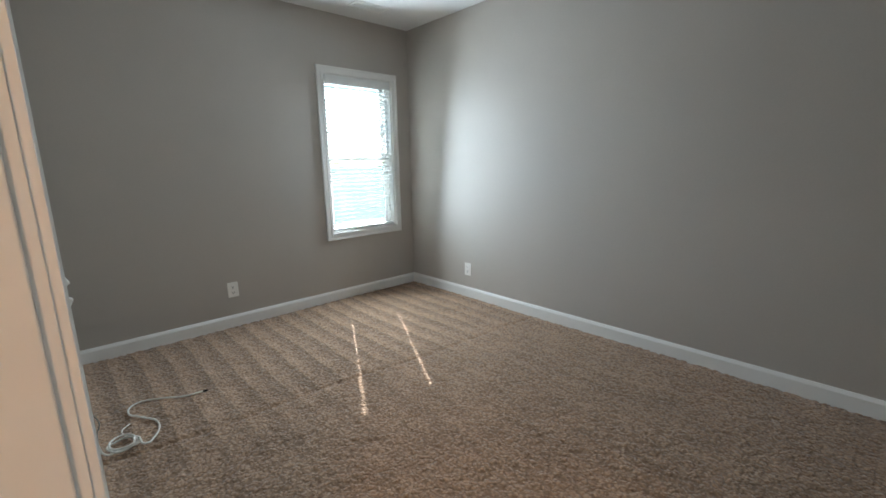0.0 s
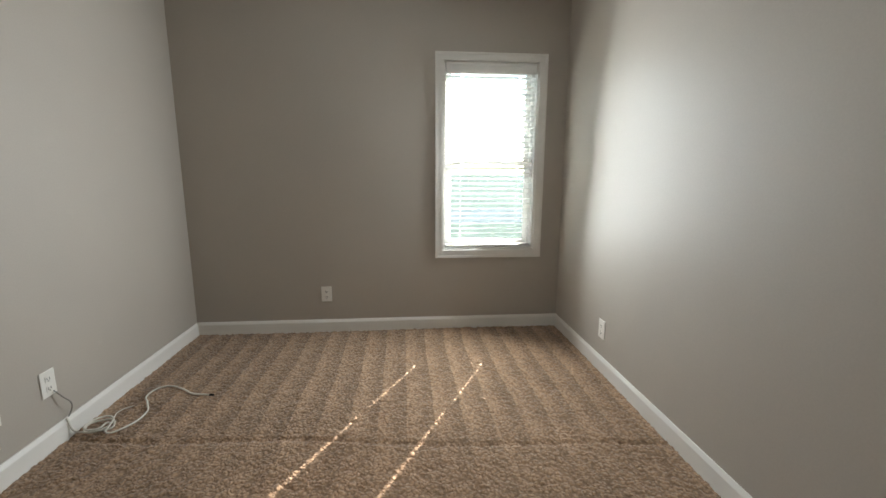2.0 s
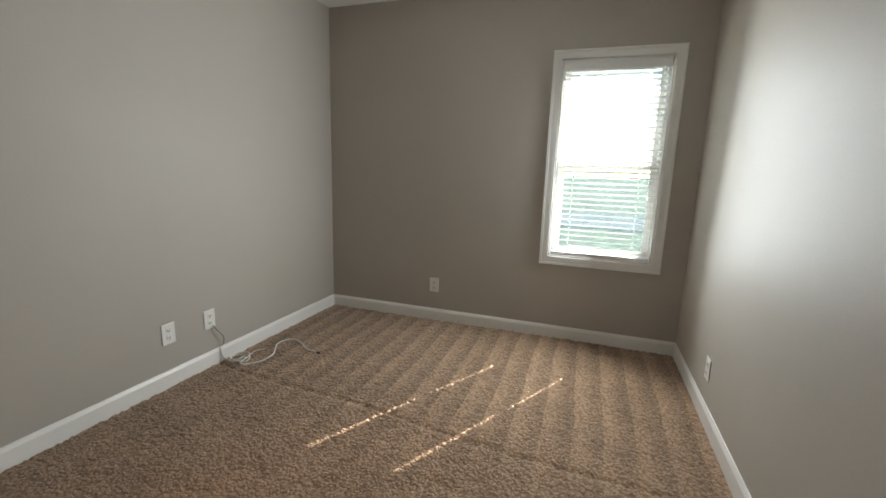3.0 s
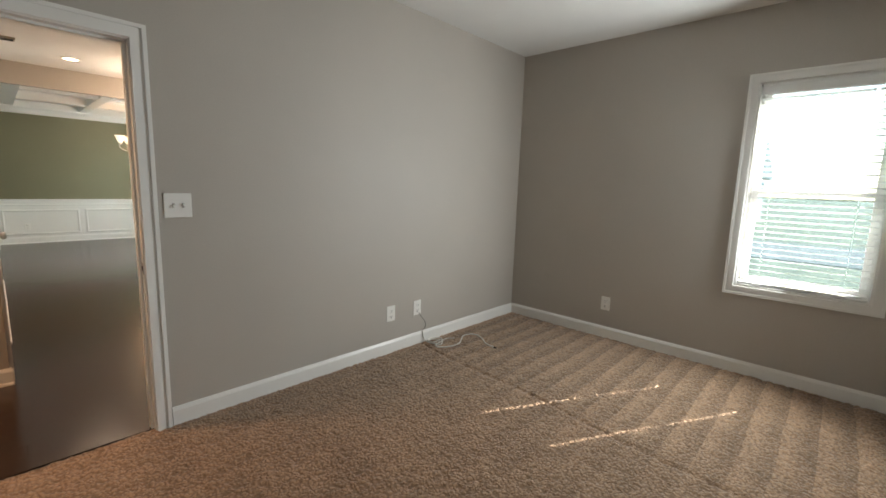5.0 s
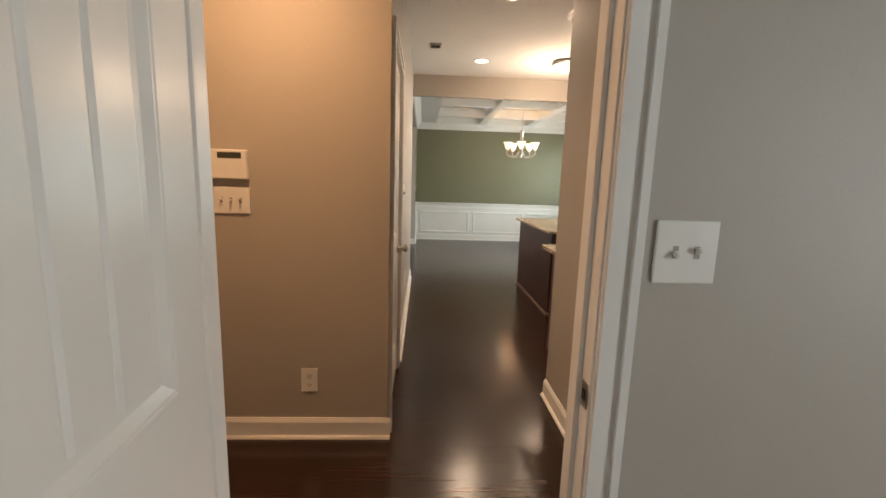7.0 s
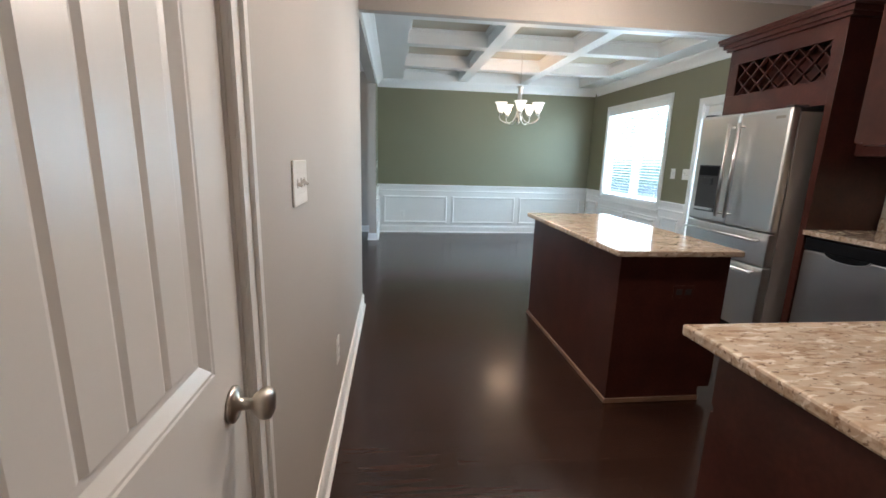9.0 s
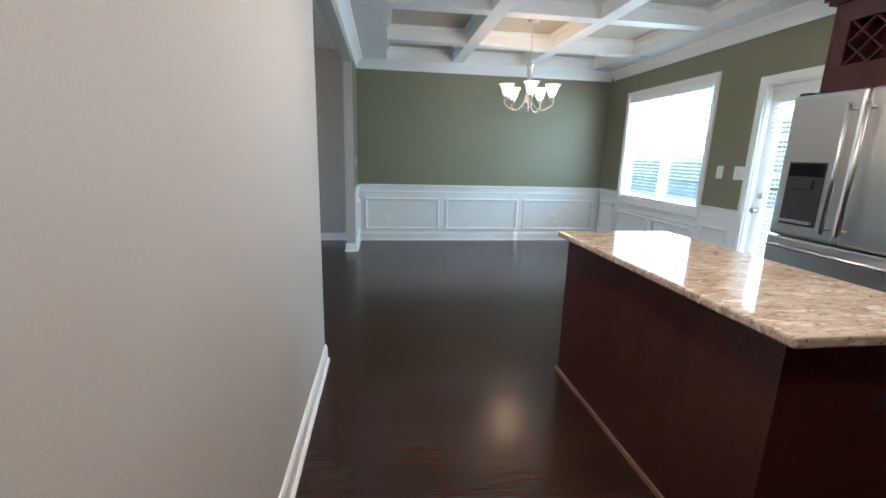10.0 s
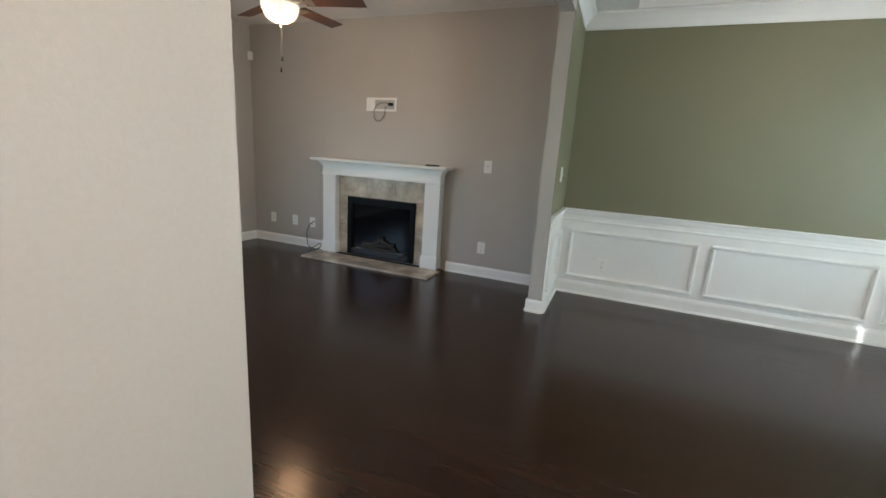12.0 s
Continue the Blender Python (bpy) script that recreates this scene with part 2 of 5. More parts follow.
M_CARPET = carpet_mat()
M_TILE = mat("veined_beige_stone_tile", (0.42, 0.36, 0.28), 0.25, vary=0.35, scale=5, fine=0.12, fine_scale=18)
M_BACKSPLASH = mat("cream_backsplash_tile", (0.62, 0.58, 0.5), 0.25, vary=0.08)
M_CONCRETE = mat("pale_concrete", (0.36, 0.35, 0.33), 0.9, vary=0.1, scale=1.5, fine=0.1)
M_GRASS = mat("lawn", (0.145, 0.155, 0.11), 0.9, vary=0.3, scale=2, fine=0.3, fine_scale=40)
M_SIDING = mat("pale_siding", (0.72, 0.74, 0.76), 0.7, vary=0.05)
M_ROOF = mat("grey_shingle", (0.3, 0.3, 0.31), 0.9, vary=0.2, scale=8)
M_ASPHALT = mat("worn_pale_asphalt", (0.17, 0.17, 0.165), 0.9, vary=0.2)

# ---- mesh helpers ----


def box(bm, x0, x1, y0, y1, z0, z1, bevel=0.0):
    r = bmesh.ops.create_cube(bm, size=1.0)
    vs = r["verts"]
    for v in vs:
        v.co = Vector(((x0 + x1) / 2 + v.co.x * (x1 - x0), (y0 + y1) / 2 + v.co.y * (y1 - y0), (z0 + z1) / 2 + v.co.z * (z1 - z0)))
    if bevel:
        es = {e for v in vs for e in v.link_edges}
        bmesh.ops.bevel(bm, geom=list(es), offset=bevel, segments=2, affect="EDGES", profile=0.5)
    return vs


def boxes(*rows, bevel=0.0):
    bm = bmesh.new()
    for r in rows:
        box(bm, *r, bevel=bevel)
    return bm


def cyl(bm, p, q, r0, r1=None, seg=20):
    p, q = Vector(p), Vector(q)
    d = q - p
    m = Matrix.Translation((p + q) / 2) @ d.to_track_quat("Z", "Y").to_matrix().to_4x4()
    bmesh.ops.create_cone(bm, cap_ends=True, segments=seg, radius1=r0, radius2=r0 if r1 is None else r1, depth=d.length, matrix=m)
    return bm


def lathe(bm, rows, seg=32, m=Matrix()):
    """A turned body from (radius, height) rows."""
    rings = []
    for r, z in rows:
        rings.append([bm.verts.new(m @ Vector((r * math.cos(2 * math.pi * i / seg), r * math.sin(2 * math.pi * i / seg), z))) for i in range(seg)])
    for a, b in zip(rings, rings[1:]):
        for i in range(seg):
            bm.faces.new((a[i], a[(i + 1) % seg], b[(i + 1) % seg], b[i]))
    for ring, flip in ((rings[0], True), (rings[-1], False)):
        if (ring[0].co - ring[seg // 2].co).length > 1e-4:
            bm.faces.new(list(reversed(ring)) if flip else ring)
    return bm


def extrude_profile(bm, pts, axis, a, b, flip=1):
    """A straight moulding: pts are (out, up); axis 'x' or 'y' is the run from a to b; pts already hold world values of the other two axes."""
    ends = []
    for s in (a, b):
        ends.append([bm.verts.new((s, o, u) if axis == "x" else (o, s, u)) for o, u in pts])
    n = len(pts)
    for i in range(n):
        bm.faces.new((ends[0][i], ends[0][(i + 1) % n], ends[1][(i + 1) % n], ends[1][i]))
    bm.faces.new(list(reversed(ends[0])))
    bm.faces.new(ends[1])
    return bm


def mesh_of(name, bm, material, smooth=False):
    bmesh.ops.recalc_face_normals(bm, faces=bm.faces)
    me = bpy.data.meshes.new(name)
    bm.to_mesh(me)
    bm.free()
    me.materials.append(material)
    if smooth:
        for p in me.polygons:
            p.use_smooth = True
    return me


def part(name, bm, material, parent=None, label="", smooth=False):
    o = new(name, mesh_of(name, bm, material, smooth))
    if parent:
        o.parent = parent
    if label:
        o["label"] = label
    return o


def thing(name, label, category, m=None, group=""):
    o = tagged(new(name), label, category, group)
    o.empty_display_size = 0.1
    if m is not None:
        o.matrix_world = m
    return o


def setting(name, bm, material, label, category):
    return tagged(part(name, bm, material), label, category, kind="structure")


def tube(name, pts, r, material, parent=None, cyclic=False, label=""):
    """A round cord through points, as a mesh."""
    cu = bpy.data.curves.new(name, "CURVE")
    cu.dimensions = "3D"
    cu.bevel_depth, cu.bevel_resolution, cu.resolution_u = r, 3, 8
    sp = cu.splines.new("BEZIER")
    sp.bezier_points.add(len(pts) - 1)
    for bp, p in zip(sp.bezier_points, pts):
        bp.co = p
        bp.handle_left_type = bp.handle_right_type = "AUTO"
    sp.use_cyclic_u = cyclic
    tmp = bpy.data.objects.new("tmp", cu)
    scene.collection.objects.link(tmp)
    me = bpy.data.meshes.new_from_object(tmp.evaluated_get(bpy.context.evaluated_depsgraph_get()))
    bpy.data.objects.remove(tmp)
    me.materials.clear()
    me.materials.append(material)
    for p in me.polygons:
        p.use_smooth = True
    o = new(name, me)
    if parent:
        o.parent = parent
    if label:
        o["label"] = label
    return o


# ---- the shell ----
H = 2.745
EX = 3.965     # bedroom window wall
DX = 3.905     # dining and kitchen window wall
FY = 9.09      # far wall
BW, BE, BS = -1.2, EX, -3.06
T = 0.12
YE = 5.11      # end of the long hall wall
setting("wall_bedroom_window", boxes(
    (EX, EX + 0.14, BS - T, -2.82, 0, H), (EX, EX + 0.14, -2.05, T, 0, H),
    (EX, EX + 0.14, -2.82, -2.05, 0, 0.70), (EX, EX + 0.14, -2.82, -2.05, 2.21, H)), M_WALL,
    "greige painted bedroom wall with one window", "wall")
setting("wall_bedroom_south", boxes((BW - T, EX, BS - T, BS, 0, H)), M_WALL, "plain greige painted bedroom wall", "wall")
setting("wall_bedroom_west", boxes((BW - T, BW, BS, 0, 0, H)), M_WALL, "plain greige painted bedroom wall", "wall")
setting("wall_bedroom_door", boxes((-1.9, -0.32, 0, T, 0, H), (0.555, EX, 0, T, 0, H), (-0.32, 0.555, 0, T, 2.075, H)), M_WALL,
        "greige painted wall with the bedroom doorway", "wall")
setting("wall_hall_front", boxes((-1.9, -T, 1.275, 1.395, 0, H)), M_WALL, "greige hall wall with alarm keypad and switches", "wall")
setting("wall_hall_west", boxes((-2.02, -1.9, 0, 1.395, 0, H)), M_WALL, "plain greige hall end wall", "wall")
setting("wall_hall_right", boxes((1.0, 1.12, T, 1.62, 0, H)), M_WALL, "plain greige hall side wall", "wall")
setting("wall_kitchen_south", boxes((1.0, DX, 1.62, 1.74, 0, H)), M_WALL, "plain greige kitchen wall behind the counter", "wall")
setting("wall_hall_left", boxes((-T, 0, 1.275, 1.38, 0, H), (-T, 0, 2.13, YE, 0, H), (-T, 0, 1.38, 2.13, 2.07, H)), M_WALL,
        "long greige hall wall with a closet door", "wall")
setting("wall_kitchen_east", boxes((DX, DX + 0.15, 1.62, YE, 0, H + 0.05)), M_WALL, "greige kitchen wall behind the refrigerator", "wall")
setting("wall_dining_window", boxes(
    (DX, DX + 0.15, YE, 5.28, 0, H), (DX, DX + 0.15, 6.19, 6.85, 0, H), (DX, DX + 0.15, 8.46, FY + T, 0, H),
    (DX, DX + 0.15, 5.28, 6.19, 2.06, H), (DX, DX + 0.15, 6.85, 8.46, 0, 0.80), (DX, DX + 0.15, 6.85, 8.46, 2.21, H)), M_GREEN,
    "sage green dining wall with window and glass door", "wall")
setting("wall_dining_far", boxes((-0.06, DX, FY, FY + T, 0, H)), M_GREEN, "sage green dining wall above white wainscoting", "wall")
setting("wall_living_fireplace", boxes((-4.12, -0.06, FY, FY + T, 0, H)), M_WALL, "greige living room wall with the fireplace", "wall")
setting("wall_living_west", boxes((-4.24, -4.12, 3.38, 4.4, 0, H), (-4.24, -4.12, 6.6, FY + T, 0, H), (-4.24, -4.12, 4.4, 6.6, 0, 0.6), (-4.24, -4.12, 4.4, 6.6, 2.2, H)),
        M_WALL, "greige living room wall with a window opening", "wall")
setting("wall_living_south", boxes((-4.12, -T, 3.38, 3.5, 0, H)), M_WALL, "plain greige living room wall", "wall")
setting("wall_stub", boxes((-T, -0.004, 8.3, FY, 0, H), (-T, 0, YE, 8.3, 2.445, H)), M_WALL, "greige stub wall and header of the living room opening", "wall")
setting("wall_stub_dining_side", boxes((-0.004, 0, 8.302, FY, 0, 2.64)), M_GREEN, "sage green dining side of the stub wall", "wall")
setting("header_kitchen", boxes((0, DX, YE - 0.08, YE, 2.475, H)), M_WALL, "greige dropped header between kitchen and dining room", "beam")

# ceilings
setting("ceiling_bedroom", boxes((BW - T, EX + 0.14, BS - T, T, H, H + 0.1)), M_CEIL, "white painted bedroom ceiling", "ceiling")
setting("ceiling_kitchen", boxes((-2.02, DX + 0.15, T, YE, H, H + 0.1)), M_CEIL, "white painted hall and kitchen ceiling", "ceiling")
setting("ceiling_living", boxes((-4.24, -T + 0.06, YE, FY + T, H, H + 0.1), (-4.24, -2.02, 3.38, YE, H, H + 0.1)), M_CEIL, "white painted living room ceiling", "ceiling")

# coffered dining ceiling
CX = ((0.43, 1.375), (1.525, 2.435), (2.585, 3.53))
CY = ((5.77, 6.65), (6.80, 7.90), (8.06, 8.97))
bm = bmesh.new()
SZ = 2.64
box(bm, 0, 0.43, YE, FY, SZ, 2.80)
box(bm, 3.53, DX, YE, FY, SZ, 2.80)
box(bm, 0.43, 3.53, YE, 5.77, SZ, 2.80)
box(bm, 0.43, 3.53, 8.97, FY, SZ, 2.80)
for x0, x1 in ((1.375, 1.525), (2.435, 2.585)):
    box(bm, x0, x1, 5.77, 8.97, SZ + 0.002, 2.80)
for y0, y1 in ((6.65, 6.80), (7.90, 8.06)):
    for x0, x1 in CX:
        box(bm, x0, x1, y0, y1, SZ + 0.002, 2.80)
for x0, x1 in CX:
    for y0, y1 in CY:
        for d, z0 in ((0.022, 2.765), (0.045, 2.778)):
            box(bm, x0, x0 + d, y0, y1, z0, 2.80)
            box(bm, x1 - d, x1, y0, y1, z0, 2.80)
            box(bm, x0 + d, x1 - d, y0, y0 + d, z0, 2.80)
            box(bm, x0 + d, x1 - d, y1 - d, y1, z0, 2.80)
setting("ceiling_dining_coffers", bm, M_BEAM, "white coffered dining ceiling with nine recessed panels", "ceiling")
setting("ceiling_dining_panels", boxes((-0.06, DX + 0.15, YE, FY + T, 2.80, 2.88)), M_TAN, "tan recessed panels of the coffered ceiling", "ceiling")

# floors
setting("floor_slab", boxes((-4.3, 4.2, -3.3, 9.3, -0.2, -0.02)), M_JOINT, "dark subfloor under the boards", "floor")


def carpet():
    nx, ny = 380, 240
    xs = np.linspace(BW, EX, nx)
    ys = np.linspace(BS, 0.045, ny)
    gx, gy = np.meshgrid(xs, ys)
    rng = np.random.RandomState(4)
    z = rng.rand(ny, nx) * 0.012
    crease = 2.55 + 0.10 * gy + 0.02 * np.sin(gy * 4)
    z = z - 0.016 * np.exp(-((gx - crease) / 0.014) ** 2) * (0.4 + 0.6 * rng.rand(ny, nx))
    z = z + 0.004 * np.sin(gx * 3.1 + 1.0) * np.sin(gy * 2.3)
    z[gy > 0.02] = -0.01
    gx = gx + (rng.rand(ny, nx) - 0.5) * 0.008
    gy = gy + (rng.rand(ny, nx) - 0.5) * 0.008
    v = np.stack((gx, gy, z), -1).reshape(-1, 3)
    i = np.arange((ny - 1) * (nx - 1))
    r, c = i // (nx - 1), i % (nx - 1)
    a = r * nx + c
    f = np.stack((a, a + 1, a + nx + 1, a + nx), -1)
    me = bpy.data.meshes.new("floor_carpet")
    me.from_pydata(v.tolist(), [], f.tolist())
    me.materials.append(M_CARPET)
    for p in me.polygons:
        p.use_smooth = True
    return tagged(new("floor_carpet", me), "brown beige cut pile carpet with vacuum stripes", "carpet", kind="structure")


carpet()

# ---- trim ----


def baseboard(axis, at, side, a, b, h=0.112, shoe=True, name="baseboard"):
    """side: +1 when the board stands out towards plus."""
    bm = bmesh.new()
    prof = [(0, 0), (0.015, 0), (0.015, h - 0.022), (0.011, h - 0.012), (0.007, h - 0.004), (0.006, h), (0, h)]
    extrude_profile(bm, [(at + side * o, u) for o, u in prof], axis, a, b)
    if shoe:
        extrude_profile(bm, [(at + side * (0.0155 + o), u) for o, u in ((0, 0), (0.014, 0), (0.013, 0.008), (0.008, 0.016), (0, 0.018))], axis, a, b)
    return setting(name, bm, M_TRIM, "white painted baseboard along the wall", "baseboard")


baseboard("y", EX, -1, BS, 0, shoe=False)
baseboard("x", BS, 1, BW, EX - 0.016, shoe=False)
baseboard("x", 0, -1, 0.618, EX - 0.016, shoe=False)
baseboard("x", 0, -1, BW, -0.385, shoe=False)
baseboard("y", BW, 1, BS + 0.016, -0.016, shoe=False)
baseboard("x", 1.275, -1, -1.9, 0.015)
baseboard("y", 0, 1, 2.215, YE + 0.015)
baseboard("x", YE, 1, -T - 0.015, 0.0)
baseboard("y", 1.0, -1, T, 1.745)
baseboard("x", FY, -1, -4.12, -2.96)
baseboard("x", FY, -1, -1.24, -T)
baseboard("y", -4.12, 1, 3.5, FY - 0.016)
baseboard("y", -T, -1, 8.3, FY - 0.016)
baseboard("x", 8.3, -1, -T - 0.015, 0.015)


def crown(axis, at, side, a, b, z=SZ, size=0.13):
    s = size
    prof = [(0, 0), (0, -s), (0.012, -s), (0.014, -s + 0.018), (0.03, -s * 0.62), (0.06, -s * 0.33), (0.085, -0.022), (0.092, -0.018), (0.094, 0)]
    bm = bmesh.new()
    extrude_profile(bm, [(at + side * o, z + u) for o, u in prof], axis, a, b)
    return setting("crown_moulding", bm, M_TRIM, "white crown moulding under the coffered ceiling", "crown moulding")


crown("x", FY, -1, 0, DX)
crown("y", 0, 1, YE, FY - 0.095)
crown("y", DX, -1, YE, FY - 0.095)
crown("x", YE, 1, 0.095, DX - 0.095)

# wainscot: boards, rails, caps and panel mouldings
WZ = 0.872


def frame_mould(bm, axis, at, side, a, b, z0, z1, w=0.03, d=0.03):
    for dd, o, bv in ((d, 0.0, 0.0125), (d * 0.22, 0.009, 0.003)):
        lo, hi = sorted((at, at + side * dd))
        for p, q, u, v in ((a - o, b + o, z0 - o, z0 + w + o), (a - o, b + o, z1 - w - o, z1 + o), (a - o, a + w + o, z0 + w + o, z1 - w - o), (b - w - o, b + o, z0 + w + o, z1 - w - o)):
            box(bm, *((p, q, lo, hi) if axis == "x" else (lo, hi, p, q)), u, v, bevel=bv)


def wainscot(name, axis, at, side, a, b, panels, top=WZ):
    base = part(name, bmesh.new(), M_TRIM)
    bm = bmesh.new()
    lo, hi = sorted((at, at + side * 0.006))
    box(bm, *((a, b, lo, hi) if axis == "x" else (lo, hi, a, b)), 0.0, top - 0.02)
    extrude_profile(bm, [(at + side * o, u) for o, u in ((0, top), (0.034, top), (0.036, top - 0.012), (0.022, top - 0.026), (0.018, top - 0.05), (0.013, top - 0.064), (0, top - 0.064))], axis, a, b)
    extrude_profile(bm, [(at + side * o, u) for o, u in ((0, top - 0.10), (0.014, top - 0.104), (0.018, top - 0.114), (0.012, top - 0.126), (0, top - 0.13))], axis, a, b)
    extrude_profile(bm, [(at + side * o, u) for o, u in ((0, 0), (0.02, 0), (0.02, 0.10), (0.015, 0.118), (0.01, 0.13), (0, 0.132))], axis, a, b)
    extrude_profile(bm, [(at + side * o, u) for o, u in ((0.02, 0), (0.035, 0), (0.033, 0.01), (0.027, 0.018), (0.02, 0.02))], axis, a, b)
    base.data = mesh_of(name, bm, M_TRIM)
    tagged(base, "white painted wainscoting with raised panel mouldings", "wainscoting", kind="structure")
    for p0, p1, z0, z1 in panels:
        bm = bmesh.new()
        frame_mould(bm, axis, at + side * 0.006, side, p0, p1, z0, z1)
        part("panel_moulding", bm, M_TRIM, base)
    return base


wainscot("wainscot_far", "x", FY, -1, 0, DX, ((0.10, 1.245, 0.175, 0.665), (1.345, 2.52, 0.175, 0.665), (2.61, 3.80, 0.175, 0.665)))
wainscot("wainscot_window", "y", DX, -1, 8.52, FY - 0.035, ((8.58, 9.0, 0.175, 0.665),))
wainscot("wainscot_window", "y", DX, -1, 6.79, 8.52, ((7.70, 8.46, 0.175, 0.59), (6.85, 7.60, 0.175, 0.59)), top=0.735)
wainscot("wainscot_window", "y", DX, -1, 6.27, 6.79, ((6.35, 6.71, 0.175, 0.665),))
wainscot("wainscot_stub", "y", 0, 1, 8.30, FY - 0.035, ((8.38, 8.98, 0.175, 0.665),))


def casing(name, axis, at, side, a, b, z1, w=0.08, z0=0.0, sill=False, parent=None):
    """Door or window casing round an opening a..b up to z1."""
    bm = bmesh.new()
    steps = ((0.0, w, 0.011), (0.002, w * 0.35, 0.018), (w * 0.72, w - 0.002, 0.02))
    for i0, i1, d in steps:
        lo, hi = sorted((at, at + side * d))
        segs = [(a - i1, a - i0, z0 - (i1 if sill else 0), z1 + i1), (b + i0, b + i1, z0 - (i1 if sill else 0), z1 + i1), (a - i0, b + i0, z1 + i0, z1 + i1)]
        if sill:
            segs.append((a - i0, b + i0, z0 - i1, z0 - i0))
        for p, q, u, v in segs:
            box(bm, *((p, q, lo, hi) if axis == "x" else (lo, hi, p, q)), u, v)
    if parent:
        return part("casing", bm, M_TRIM, parent)
    return setting(name, bm, M_TRIM, "white painted moulded casing round the opening", "trim")


# ---- doors ----


def door_leaf(width, height):
    """A moulded two panel leaf, hinge edge at x = 0, thickness along y: rails and stiles, and two sunk panels of five planks. Returns the part list."""
    th = 0.018
    parts = []
    st, top_r, lock, bot = 0.115, 0.12, 0.25, 0.22
    zl = 0.862
    bm = bmesh.new()
    for x0, x1, z0, z1 in ((0, st, 0, height), (width - st, width, 0, height), (st, width - st, 0, bot), (st, width - st, zl - lock / 2, zl + lock / 2), (st, width - st, height - top_r, height)):
        box(bm, x0, x1, -th, th, z0, z1)
    parts.append(("leaf", bm, M_DOOR))
    # (inset, depth) of the sticking round a panel: a small quirk, then a broad slope down to the field
    stick = ((0.0, th), (0.004, 0.0165), (0.009, 0.0165), (0.030, 0.0075), (0.044, 0.0065))
    for z0, z1 in ((bot, zl - lock / 2), (zl + lock / 2, height - top_r)):
        bm = bmesh.new()
        box(bm, st, width - st, -0.003, 0.003, z0, z1)
        for s in (-1, 1):
            rings = []
            for ins, d in stick:
                a, b, u, v = st + ins, width - st - ins, z0 + ins, z1 - ins
                rings.append([bm.verts.new((x, s * d, z)) for x, z in ((a, u), (b, u), (b, v), (a, v))])
            for p, q in zip(rings, rings[1:]):
                for k in range(4):
                    bm.faces.new((p[k], p[(k + 1) % 4], q[(k + 1) % 4], q[k]))
            a, b, u, v = st + 0.044, width - st - 0.044, z0 + 0.044, z1 - 0.044
            n = 5
            iw = (b - a) / n
            row = [(a, 0.0065)]
            for i in range(n):
                x0 = a + i * iw
                row += [(x0 + 0.009, 0.0105), (x0 + iw - 0.009, 0.0105), (x0 + iw, 0.0065)]
            lo = [bm.verts.new((x, s * d, u)) for x, d in row]
            hi = [bm.verts.new((x, s * d, v)) for x, d in row]
            for k in range(len(row) - 1):
                bm.faces.new((lo[k], lo[k + 1], hi[k + 1], hi[k]))
            bm.faces.new(lo + [bm.verts.new((b, s * 0.002, u)), bm.verts.new((a, s * 0.002, u))])
            bm.faces.new(hi + [bm.verts.new((b, s * 0.002, v)), bm.verts.new((a, s * 0.002, v))])
        parts.append(("door_panel", bm, M_DOOR))
    return parts


def knob_bm(side):
    bm = bmesh.new()
    m = pose(0, 0, 0, -90 * side, 0, 0)
    lathe(bm, [(0.0, 0), (0.033, 0), (0.033, 0.006), (0.027, 0.010), (0.012, 0.013), (0.010, 0.034), (0.019, 0.040), (0.027, 0.050), (0.029, 0.060), (0.026, 0.068), (0.016, 0.073), (0.0, 0.074)], 28, m)
    return bm


def make_door(name, label, m, width, height, knobs=(1, -1), hinges=True, flip=1):
    d = tagged(thing(name, label, "door", m), kind="structure")
    for n, bm, mt in door_leaf(width, height):
        part(n, bm, mt, d)
    for s in knobs:
        k = part("knob", knob_bm(s), M_NICKEL, d, "brushed nickel round knob", smooth=True)
        k.location = (width - 0.06, 0.018 * s, 0.90)
    part("latch_plate", boxes((width, width + 0.002, -0.012, 0.012, 0.87, 0.93), (width + 0.002, width + 0.010, -0.006, 0.006, 0.89, 0.91), bevel=0.0008), M_NICKEL, d, "nickel latch plate")
    if hinges:
        for z in (0.25, 1.02, 1.80):
            bm = bmesh.new()
            cyl(bm, (-0.004, flip * 0.022, z - 0.045), (-0.004, flip * 0.022, z + 0.045), 0.006, seg=10)
            box(bm, -0.003, 0.0, flip * 0.02 - 0.018, flip * 0.02, z - 0.044, z + 0.044)
            part("hinge", bm, M_NICKEL, d)
    return d


# bedroom doorway: jambs, stops, casings both sides
bm = boxes((-0.32, -0.30, -0.002, T + 0.002, 0, 2.055), (0.535, 0.555, -0.002, T + 0.002, 0, 2.055), (-0.32, 0.555, -0.002, T + 0.002, 2.055, 2.075),
           (0.523, 0.535, 0.045, 0.085, 0, 2.055), (-0.30, -0.288, 0.045, 0.085, 0, 2.055), (-0.288, 0.523, 0.045, 0.085, 2.043, 2.055), bevel=0.0015)
setting("door_jamb_bedroom", bm, M_TRIM, "white painted door jamb with stop", "door frame")
casing("casing_bedroom", "x", 0, -1, -0.305, 0.54, 2.06, 0.075)
casing("casing_bedroom_hall", "x", T, 1, -0.305, 0.54, 2.06, 0.075)
sp = thing("strike_plate", "small nickel strike plate in the door jamb", "strike plate", pose(0.535, 0.022, 0.92))
part("plate", boxes((-0.002, 0.0, -0.015, 0.015, -0.03, 0.03), (-0.003, -0.002, -0.02, -0.012, -0.02, 0.02), bevel=0.0005), M_NICKEL, sp)
